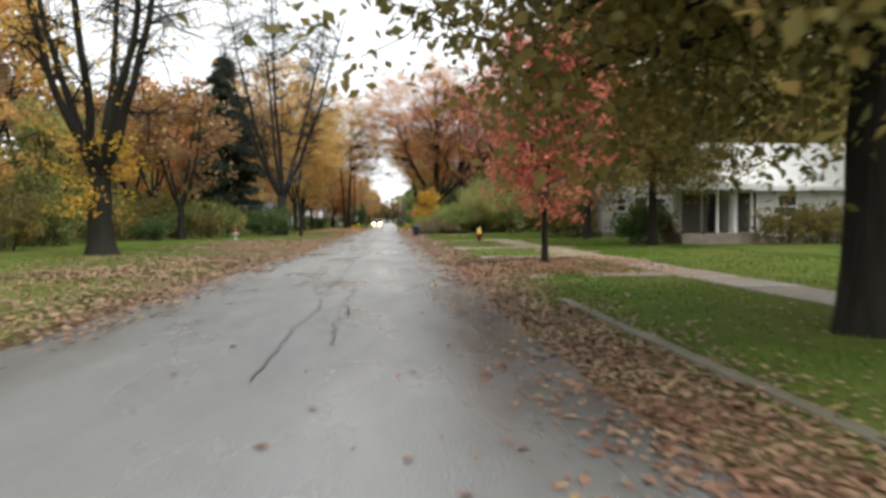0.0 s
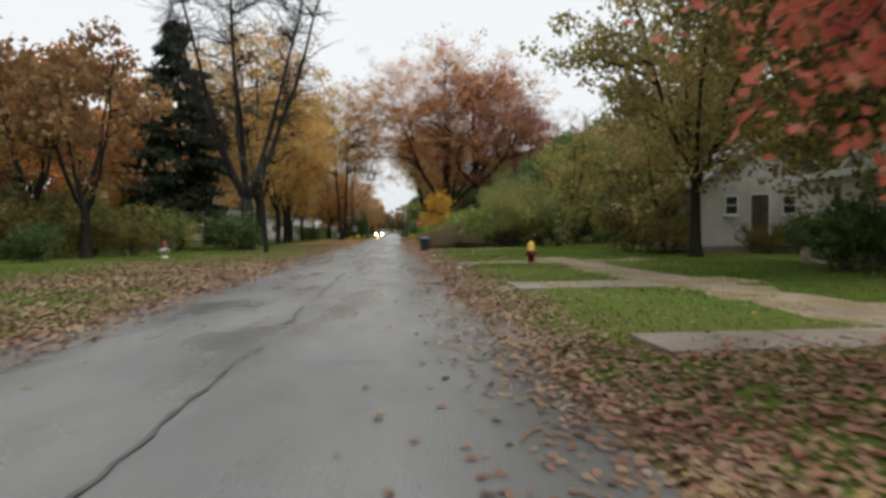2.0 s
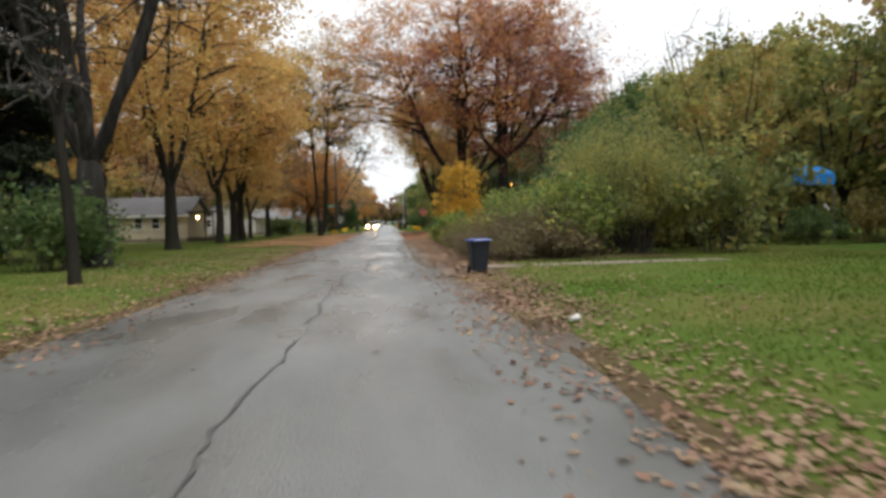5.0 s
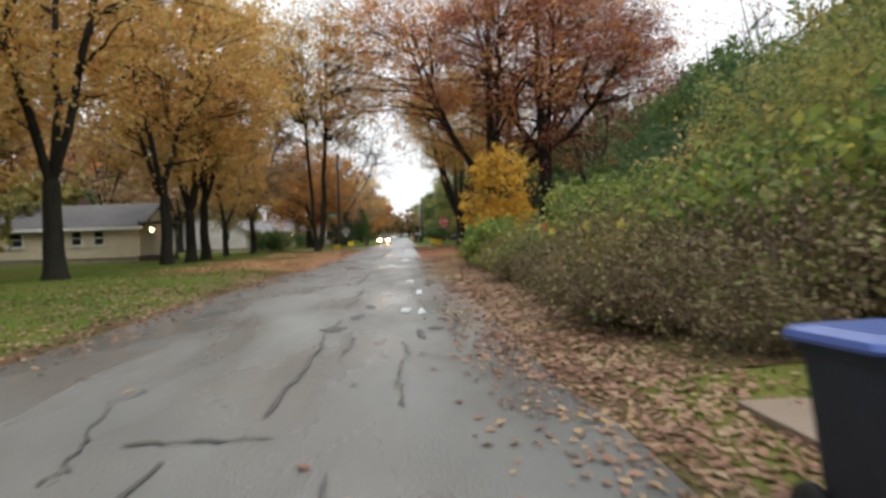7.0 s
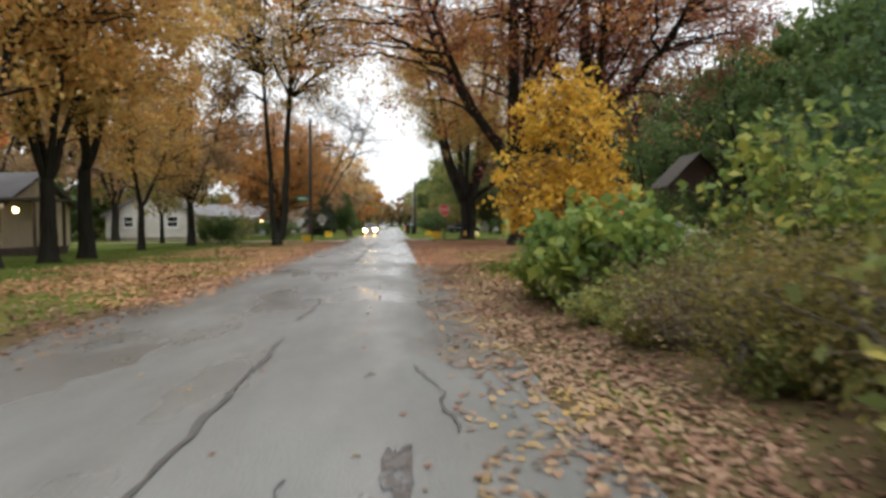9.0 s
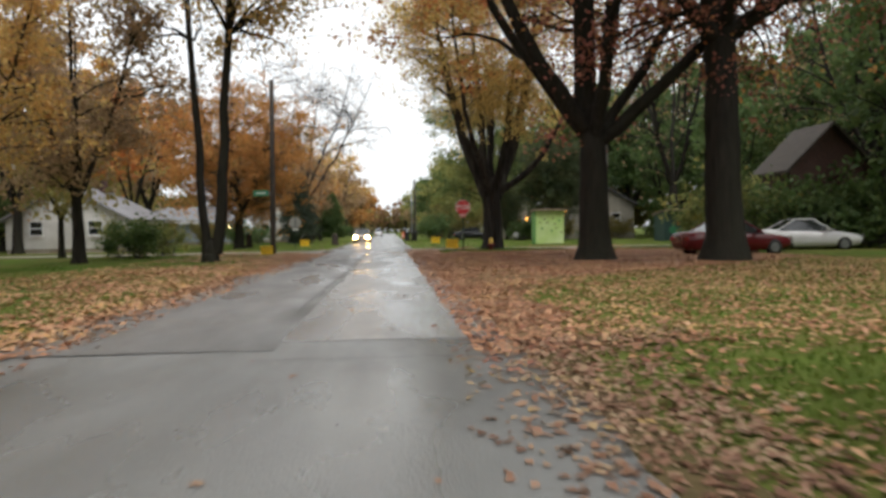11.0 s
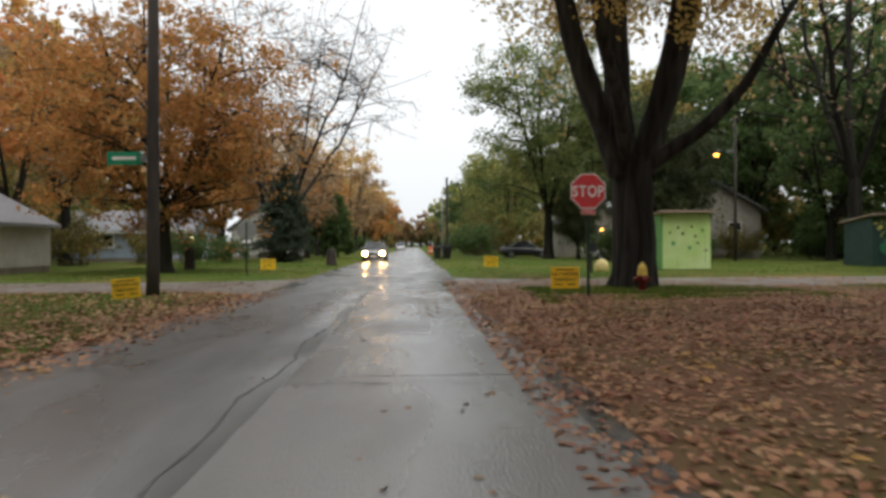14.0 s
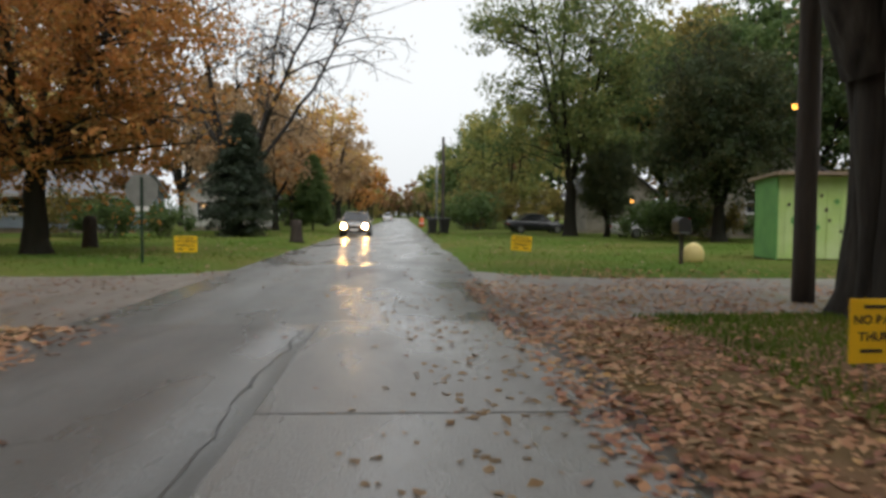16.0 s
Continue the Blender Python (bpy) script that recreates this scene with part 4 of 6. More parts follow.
# the trees that stand near the road, each with a form of its own
t = grow("maple_tree", 41, 17, 0.50, 2.9, 6, (7.0, 4.6, 18.0), 130, 9, 2600, 0.16, "yellow", "bark", cluster=0.35, shape="vase", stem_spread=0.8, low_leaves=40,
         label="big dark many-stemmed maple nearly bare with yellow leaves low down")
t.matrix_basis = pose(-10.9, 30.8, 0.04, 0, 0, 20)
t = grow("bare_tree", 42, 21, 0.50, 3.2, 6, (7.2, 5.2, 21.5), 170, 10, 0, 0.2, "gold", "bark_grey", shape="vase", stem_spread=0.85, label="tall leafless many-stemmed tree with upright limbs")
t.matrix_basis = pose(-9.6, 68.0, 0.04, 0, 0, 40)
t = grow("sapling", 43, 6, 0.13, 3.6, 3, (1.3, 3.6, 6.4), 14, 5, 60, 0.14, "tan", "bark", lean=(-0.35, 0), flare=1.25, label="slim leaning leafless young tree")
t.matrix_basis = pose(-7.0, 60.3, 0.04)
t = conifer("spruce_tree", 44, 17.2, 4.5, "spruce", "tall dark spruce with ragged drooping boughs", 2.2, 0.12)
t.matrix_basis = pose(-15.2, 73.0, 0.0)
t = grow("red_maple", 45, 7.2, 0.095, 1.55, 3, (2.25, 1.2, 7.0), 110, 7, 15000, 0.11, "red", "bark", cluster=0.24, shape="egg", stem_spread=0.35, flare=1.3,
         label="young red maple with bright red leaves in a leaf-strewn verge")
t.matrix_basis = pose(3.95, 22.0, 0.04)
t = grow("roadside_tree", 46, 11, 0.28, 3.0, 5, (6.3, 2.0, 10.5), 230, 6, 76000, 0.14, "dull", "bark", cluster=0.5, hang=0.3, stem_spread=0.75, label="roadside tree with low hanging olive-brown leaves")
t.matrix_basis = pose(4.55, 9.2, 0.04, 0, 0, 70)
t = grow("oak_tree", 47, 22, 0.56, 4.6, 6, (16.2, 6.6, 25.5), 300, 5, 48000, 0.20, "rust", "bark", cluster=0.75, label="great oak with rusty orange autumn leaves and thick dark trunk", group="great oaks",
         stem_list=[(100, 0.6, 23.5, .42), (205, 6.6, 15.5, .30), (335, 7.0, 12.5, .25), (60, 6.5, 20, .24), (270, 5.5, 19, .22), (165, 7.5, 20, .2), (15, 7.5, 19, .2)])
t.matrix_basis = pose(7.1, 115.4, 0.04)
t = grow("oak_tree", 48, 21, 0.60, 7.6, 5, (12.0, 6.8, 22.5), 220, 5, 56000, 0.17, "oxblood", "bark", skirt=14, cluster=0.75, label="great oak with dark red autumn leaves and thick trunk", group="great oaks",
         stem_list=[(100, 0.6, 21.5, .38), (205, 5.5, 16, .26), (335, 6.0, 14.5, .25), (60, 5, 19, .22), (270, 5.5, 18, .22)])
t.matrix_basis = pose(10.7, 113.2, 0.04)
t = grow("silver_maple", 49, 16, 0.45, 3.4, 6, (8.4, 5.9, 17.5), 210, 6, 52000, 0.15, "pale_gold", "bark_grey", cluster=0.45, shape="vase", flare=1.5, flutes=9,
         label="huge old many-stemmed tree with thin yellow leaves beside the stop sign",
         stem_list=[(195, 3.4, 15.0, .38), (130, 1.5, 16.2, .26), (20, 3.2, 15.5, .40), (300, 2.6, 15.0, .26), (350, 5.2, 9.5, .2), (240, 4.8, 13.0, .2), (80, 4.0, 14.0, .2)])
t.matrix_basis = pose(5.65, 131.2, 0.02)
t = grow("twin_tree", 50, 18, 0.34, 0.55, 2, (8.2, 7.6, 21.5), 190, 7, 22000, 0.2, "amber", "bark", cluster=0.5, flare=1.2, stem_list=[(186, 1.0, 20.0, .18), (8, 1.35, 20.5, .23)], label="tall twin-stemmed tree with thinning amber leaves high up")
t.matrix_basis = pose(-7.0, 120.0, 0.04, 0, 0, 0)
t = grow("maple_tree", 51, 10.6, 0.36, 2.3, 5, (7.3, 1.1, 12.4), 160, 5, 40000, 0.17, "orange", "bark", cluster=0.45, label="broad round maple with orange leaves over the lawn")
t.matrix_basis = pose(-10.9, 145.0, 0.04)
t = grow("bare_tree", 52, 16, 0.36, 3.0, 5, (10.0, 3.4, 20.0), 100, 7, 2200, 0.2, "tan", "bark_grey", shape="round", stem_spread=0.9, lean=(2.6, 0), label="large leafless tree arching towards the road")
t.matrix_basis = pose(-9.6, 165.0, 0.04, 0, 0, 60)
t = conifer("spruce_tree", 53, 6.8, 2.5, "spruce", "dark spruce beside a leafless tree", 0.5, 0.15)
t.matrix_basis = pose(-8.7, 162.5, 0.0)
t = conifer("fir_tree", 54, 5.8, 1.9, "green", "small green fir on the lawn", 0.9, 0.1)
t.matrix_basis = pose(-6.8, 178.0, 0.0)
t = grow("young_maple", 55, 5.4, 0.09, 0.6, 3, (2.05, 0.4, 5.2), 110, 5, 13000, 0.13, "yellow", "bark", cluster=0.24, shape="cone", stem_spread=0.25, label="small cone-shaped tree full of yellow leaves", flare=1.2)
t.matrix_basis = pose(4.5, 92.6, 0.03)
t = grow("shade_tree", 56, 17.5, 0.40, 3.0, 5, (6.6, 3.0, 18.0), 120, 5, 27000, 0.22, "midgreen", "bark", cluster=0.6, label="tall shade tree with green and yellowing leaves")
t.matrix_basis = pose(9.9, 167.0, 0.03)

t = grow("shade_tree", 58, 11, 0.2, 3.2, 5, (6.3, 4.1, 12.5), 190, 5, 50000, 0.17, "dull", "bark", cluster=0.5, skirt=44, hang=0.2, label="shade tree with dull green-brown leaves beside a porch")
t.matrix_basis = pose(11.0, 33.4, 0.03, 0, 0, 50)
t = grow("yew_tree", 57, 11, 0.34, 1.6, 5, (3.9, 1.6, 11.2), 150, 5, 30000, 0.19, "yew", "bark", cluster=0.5, hang=0.3, shape="egg", label="dense dark evergreen standing behind the painted shed")
t.matrix_basis = pose(15.2, 158.0, 0.0)
small_yew = copy_thing(t, pose(11.9, 166.2, 0.0, 0, 0, 130))
small_yew.scale = (0.55, 0.55, 0.55)
tagged(small_yew, "low dense dark evergreen before a grey house")

# golden row on the far side of the road
for key, x, y, rz, s in [("gold", -11.6, 84, 0, 1.0), ("gold2", -12.0, 97, 60, .95), ("gold", -11.7, 100.2, 140, .85), ("gold2", -11.8, 103.6, 200, .95),
                         ("gold2", -12.8, 112.9, 300, .62), ("tan", -12.5, 121, 250, .9), ("gold", -17.5, 90, 90, .95), ("rustbg", -20, 77, 10, .78)]:
    put_tree(key, x, y, rz, s)
# woods behind the lawn on that side
for key, x, y, rz, s in [("brown_m", -14.5, 54.6, 0, 0.76), ("rustbg_m", -21, 70, 30, 0.97), ("gold_m", -19.5, 38, 77, 0.68), ("brown_m", -20, 61, 99, 0.86), ("lime_m", -21, 50, 12, 0.68),
                         ("gold2_m", -18.5, 27, 44, 0.60), ("tan_m", -26, 40, 10, 0.87), ("brown_m", -27, 52, 60, 1.04), ("olive_m", -27, 66, 200, 1.04), ("rustbg_m", -30, 80, 100, 0.9),
                         ("tan_m", -32, 62, 20, 1.09), ("olive_m", -34, 45, 160, 0.97), ("brown_m", -35, 92, 33, 1.09), ("olive_m", -28, 98, 211, 1.09), ("tan_m", -25, 122, 56, 0.97),
                         ("gold_m", -33, 115, 66, 1.09), ("brown_m", -38, 130, 5, 1.09), ("olive_m", -25, 20, 133, 0.87), ("gold_m", -30, 28, 143, 0.87)]:
    put_tree(key, x, y, rz, s)
for key, x, y, rz, s in [("y_bush", -16.2, 72.3, 0, 1.0), ("y_bush", -17.5, 63.5, 50, .9), ("o_bush", -19, 58, 0, 1.0), ("y_bush", -18.2, 54.5, 111, .8), ("o_bush", -20, 45, 10, 1.1), ("g_bush", -10.3, 66.2, 0, 1.05),
                         ("g_bush", -15, 50, 60, .7), ("o_bush", -17, 36, 60, .9), ("o_bush", -18.5, 66, 160, 1.1), ("g_bush", -13.2, 76.5, 60, .9), ("o_bush", -22, 52, 90, 1.2), ("o_bush", -23, 40, 120, 1.2), ("y_bush", -20, 31, 33, 1.0), ("y_bush", -14.0, 64.8, 70, .85), ("y_bush", -16.2, 59.2, 160, 1.0), ("o_bush", -17.6, 55.2, 210, 1.2), ("y_bush", -15.4, 69.4, 250, 1.05), ("o_bush", -13.8, 58.0, 300, .75), ("o_bush", -17.2, 47.5, 20, 1.0), ("y_bush", -17.8, 43.0, 130, .9)]:
    put_tree(key, x, y, rz, s)
# yards on the near side before the thicket
for key, x, y, rz, s in [("olive", 11.4, 45.4, 0, .92), ("olive_m", 19, 44, 20, 1.06), ("olive_m", 24, 36, 90, 1.01), ("tan_m", 16.5, 58.5, 0, .95), ("olive_m", 21, 62, 50, 1.06), ("brown_m", 26, 54, 10, 1.12), ("olive_m", 19.5, 77, 120, .65),
                         ("lime_m", 19, 74, 200, 0.7), ("tan_m", 25, 76, 99, 1.06), ("olive_m", 20, 84, 10, .82), ("tan_m", 24, 88, 70, .85), ("olive_m", 17.5, 79, 130, .72), ("lime_m", 23, 70, 30, 1.05), ("olive_m", 31, 66, 44, 1.12), ("olive_m", 30, 46, 180, 1.12), ("brown_m", 34, 56, 222, 1.12), ("tan_m", 22, 24, 0, 0.90), ("olive_m", 30, 28, 12, 1.01)]:
    put_tree(key, x, y, rz, s)
for key, x, y, rz, s in [("g_bush", 10.9, 35.2, 40, .8), ("o_bush", 12.0, 36.2, 140, .62), ("olive_m", 12.4, 51.5, 140, .45), ("o_bush", 16.9, 33.6, 0, .6), ("o_bush", 18.2, 33.2, 90, .62), ("o_bush", 19.5, 33.5, 30, .66), ("g_bush", 21.8, 34, 30, .66), ("o_bush", 15.6, 48.4, 0, .48), ("g_bush", 17.6, 48.4, 70, .72), ("g_bush", 19.3, 48.2, 20, .75),
                         ("y_bush", 8.2, 72.5, 20, 1.05), ("y_bush", 10.6, 70.0, 80, .85), ("g_bush", 11.6, 72.5, 50, 1.0), ("g_bush", 15.2, 69.6, 150, .62), ("o_bush", 17.6, 69.8, 150, .66), ("o_bush", 11.9, 49.8, 15, .7), ("o_bush", 11.8, 53.2, 75, 1.1), ("g_bush", 17, 60.5, 150, .9), ("o_bush", 19.5, 57.5, 10, .8), ("g_bush", 22.5, 55.5, 10, .9)]:
    put_tree(key, x, y, rz, s)
# the thicket beside the road: brown brambles in front, climbing vines over them, tall shrubs and small trees behind
rt = random.Random(21)
for i in range(30):
    y = 65.0 + i * 0.76 + rt.uniform(-.4, .4)
    put_tree("bramble" if rt.random() < .85 else "scrub", (2.95 if y < 78 else 3.3) + rt.uniform(-.25, .5), y, rt.uniform(0, 360), rt.uniform(.5, .85))
for i in range(28):
    y = 65.2 + i * 0.78 + rt.uniform(-.4, .4)
    low = 1.0 if y < 76 else 0.72
    put_tree("bramble" if rt.random() < .8 else "scrub", 4.7 + rt.uniform(-.5, .6), y, rt.uniform(0, 360), rt.uniform(.85, 1.25) * low)
for i in range(19):
    y = 65.8 + i * 1.06 + rt.uniform(-.4, .4)
    put_tree("vine", (5.8 if y < 77 else 6.3) + rt.uniform(-.5, .6), y, rt.uniform(0, 360), rt.uniform(.8, 1.1) * (1.0 if y < 77 else 1.12))
for i in range(9):
    put_tree("weeds", 2.85 + rt.uniform(-.15, .3), 66.5 + i * 2.1 + rt.uniform(-.7, .7), rt.uniform(0, 360), rt.uniform(.4, .7))
put_tree("weeds", 3.2, 76.2, 91, 1.2)
for x, y, s in [(3.25, 84.6, 1.15), (3.0, 86.0, .85), (3.9, 85.4, .95), (4.3, 83.4, .7)]:
    put_tree("g_weeds", x, y, x * 77, s)
for key, x, y, rz, s in [("lime_tall", 8.1, 70.4, 0, .95), ("lime_tall", 9.2, 74.8, 140, 1.0), ("lime_tall", 7.6, 66.6, 70, .8), ("g_near", 6.9, 72.6, 0, 1.05), ("g_near", 7.2, 76.6, 70, 1.1), ("o_near", 7.3, 79.4, 0, .9), ("orange_shrub", 8.4, 78.4, 0, 1.0),
                         ("g_near", 7.8, 82.2, 70, .95), ("o_near", 8.2, 85.4, 90, .7), ("g_near", 9.2, 87.6, 30, 1.1), ("y_bush", 10.4, 66.6, 100, 1.1), ("o_bush", 10.8, 71.5, 100, 1.35), ("g_bush", 10.4, 80.5, 10, 1.5), ("y_bush", 13, 72, 50, 1.5)]:
    put_tree(key, x, y, rz, s)
for key, x, y, rz, s in [("green_tall", 10.9, 88.0, 0, 1.0), ("green_tall", 13.4, 84.4, 120, 1.25), ("green_tall", 11.6, 79.0, 200, 1.15), ("lime_m", 13.2, 76.5, 30, .56), ("lime_m", 15.5, 80, 200, .7), ("green_m", 14.6, 93, 0, .6), ("olive_m", 12.5, 70.8, 100, .52), ("green_m", 17.5, 98, 50, .8), ("olive_m", 19.5, 88, 20, .85), ("lime_m", 25, 92, 120, 1.0),
                         ("green_m", 22, 106, 220, .9), ("olive_m", 29, 102, 80, 1.1)]:
    put_tree(key, x, y, rz, s)
# woods beyond the leafy lot, and on both sides past the side street
for key, x, y, rz, s in [("thin_m", 24, 152, 70, 1.7), ("green_m", 33, 172, 0, 1.5), ("thin_m", 29, 162, 20, 1.8), ("olive_m", 38, 176, 40, 1.7), ("thin_m", 36, 152, 99, 1.8), ("green_m", 43, 158, 200, 1.6), ("tan_m", 30, 186, 10, 1.6), ("thin_m", 41, 134, 150, 1.8), ("green_m", 47, 146, 77, 1.6), ("thin_m", 34, 122, 50, 1.7), ("green_m", 40, 122, 123, 1.5), ("green_m", 25.5, 157, 30, .8), ("olive_m", 20.0, 180, 30, 1.3), ("green_m", 28, 177, 130, 1.35), ("lime_m", 24.5, 186, 210, 1.5), ("green_m", 21.5, 180, 80, 1.1), ("green_m", 23, 138.5, 15, .7), ("green_m", 24, 122, 10, 0.95), ("green_m", 30, 134, 100, 1.18), ("green_m", 36, 128, 50, 1.12), ("thin_m", 26, 128, 0, 1.34), ("thin_m", 33, 140, 90, 1.46), ("green_m", 31, 154, 150, 1.06), ("lime_m", 37, 150, 0, 1.12), ("green_m", 26.5, 171, 220, 1.06),
                         ("green_m", 40, 140, 10, 1.34), ("olive_m", 23, 180, 0, 1.12), ("green_m", 15.5, 178, 90, 1.06), ("green_m", 38, 165, 40, 1.34), ("green_m", 30, 112, 40, 1.12), ("green_m", 44, 115, 140, 1.34), ("olive_m", 38, 100, 70, 1.34), ("lime_m", 29, 143, 70, 0.50),
                         ("rustbg_m", -20, 150, 0, 0.90), ("tan_m", -24, 140, 50, 1.06), ("olive_m", -17, 130, 0, 0.67), ("tan_m", -22, 160, 100, 1.23), ("brown_m", -30, 150, 10, 1.23), ("thin_m", -18, 172, 10, 1.34), ("orange_m", -9.0, 186, 0, 0.56), ("olive_m", -30, 172, 0, 1.23),
                         ("tan_m", -9.5, 178, 140, .8), ("tan_m", -8.0, 200, 250, .85), ("thin_m", -13, 180, 100, 1.23), ("tan_m", -15.5, 192, 20, 1.12), ("brown_m", -40, 165, 99, 1.34)]:
    put_tree(key, x, y, rz, s)
for key, x, y, rz, s in [("g_bush", -14.2, 158.5, 10, .9), ("o_bush", -16.8, 160.5, 80, .9), ("g_bush", -12.2, 161.5, 200, .8), ("o_bush", -20.5, 158, 30, 1.0), ("y_bush", -12.9, 127, 0, .66), ("g_bush", -11.9, 125.5, 40, .8), ("y_bush", -11.4, 129.2, 80, .55), ("g_bush", 12.4, 160.5, 0, .85), ("g_bush", 14.4, 160.8, 80, .85), ("o_bush", 16.5, 161.5, 10, .8), ("g_bush", 19.5, 162.5, 10, .7), ("o_bush", 22.5, 163, 60, .8),
                         ("y_bush", 22.0, 141.5, 20, .95), ("y_bush", 17.3, 125.8, 20, 1.25), ("g_bush", 19.6, 123.9, 120, 1.5), ("g_bush", 22.4, 123.6, 210, 1.5), ("g_bush", 15.6, 170.2, 20, 1.0), ("g_bush", 17.4, 171.2, 120, 1.1), ("g_bush", 26, 159, 120, 1.0), ("o_bush", 29, 158, 10, 1.0), ("g_bush", 5.5, 184, 90, 1.4), ("o_bush", 7.5, 190, 90, 1.6), ("g_bush", 6.2, 196, 10, 1.5)]:
    put_tree(key, x, y, rz, s)
# the avenue in the distance
rt = random.Random(4)
for i in range(24):
    y = 194 + i * 10.5
    g = "_m" if i < 5 else "_f"
    put_tree(rt.choice(["brown", "tan", "gold2", "orange", "olive", "brown"]) + g, -9.4 + rt.uniform(-2.5, 1.0), y + rt.uniform(-3, 3), rt.uniform(0, 360), rt.uniform(.8, 1.05))
    put_tree(rt.choice(["brown", "tan", "olive"]) + "_f", -21 + rt.uniform(-4, 4), y + rt.uniform(-4, 4), rt.uniform(0, 360), rt.uniform(1.0, 1.25))
    put_tree(rt.choice(["green", "lime", "olive", "green", "tan"]) + g, 9.0 + rt.uniform(-1.2, 3), y + rt.uniform(-3, 3), rt.uniform(0, 360), rt.uniform(.7, 1.0))
    put_tree(rt.choice(["green", "olive", "brown"]) + "_f", 22 + rt.uniform(-4, 4), y + rt.uniform(-4, 4), rt.uniform(0, 360), rt.uniform(1.0, 1.25))
for i in range(12):
    put_tree(rt.choice(["olive", "brown", "tan"]) + "_f", -24 + i * 4.4, 450 + rt.uniform(-6, 6), rt.uniform(0, 360), rt.uniform(.9, 1.3))
for i in range(8):
    put_tree(rt.choice(["far_bush", "far_gbush"]), -13 + i * 3.6, 466 + rt.uniform(-3, 3), rt.uniform(0, 360), rt.uniform(2.6, 3.4))
for i in range(16):
    y = 200 + i * 16
    put_tree(rt.choice(["far_bush", "far_gbush"]), -14 + rt.uniform(-3, 3), y, rt.uniform(0, 360), rt.uniform(1.3, 2.0))
    put_tree(rt.choice(["far_bush", "far_gbush"]), 14 + rt.uniform(-4, 3), y + 5, rt.uniform(0, 360), rt.uniform(1.3, 2.0))
# thick woods that close the view behind the yards
for side in (-1, 1):
    for i in range(30):
        y = -14 + i * 7.6
        x = side * (37 + rt.uniform(-3, 3) + (8 if side > 0 else 0))
        put_tree(rt.choice(["brown", "olive", "tan", "gold", "rustbg", "olive"] if side < 0 else ["olive", "green", "brown", "green", "lime", "tan"]) + "_f", x, y + rt.uniform(-2, 2), rt.uniform(0, 360), rt.uniform(1.0, 1.35))
    for i in range(22):
        y = 2 + i * 9.2
        x = side * (27.5 + rt.uniform(-2.5, 2.5) + (5 if side > 0 else 0))
        put_tree(rt.choice(["far_bush", "far_gbush", "far_bush"]), x, y + rt.uniform(-2, 2), rt.uniform(0, 360), rt.uniform(1.6, 2.3))
        put_tree(rt.choice(["far_bush", "far_gbush"]), side * (36 + rt.uniform(-2, 2) + (6 if side > 0 else 0)), y + 4 + rt.uniform(-2, 2), rt.uniform(0, 360), rt.uniform(2.0, 2.8))

# ---------------------------------------------------------------- houses


def window_part(parent, x0, x1, z0, z1, y, sash=True):
    """A window in a wall that faces -y: frame, sill, panes."""
    w = empty("window", 0, 0)
    w.parent = parent
    f = 0.07
    bm = bmesh.new()
    for a in [(x0, x1, z0, z0 + f), (x0, x1, z1 - f, z1), (x0, x0 + f, z0 + f, z1 - f), (x1 - f, x1, z0 + f, z1 - f)]:
        box(bm, a[0], a[1], y - 0.05, y + 0.02, a[2], a[3])
    if sash:
        mid = (z0 + z1) / 2
        box(bm, x0 + f, x1 - f, y - 0.035, y + 0.02, mid - 0.03, mid + 0.03)
    part("frame", bm, M["trim_white"], w)
    part("pane", bx(x0 + f, x1 - f, y - 0.02, y + 0.01, z0 + f, z1 - f), M["window"], w)
    part("sill", bx(x0 - 0.05, x1 + 0.05, y - 0.10, y - 0.003, z0 - 0.06, z0 - 0.004, bevel=0.008), M["trim_white"], w)


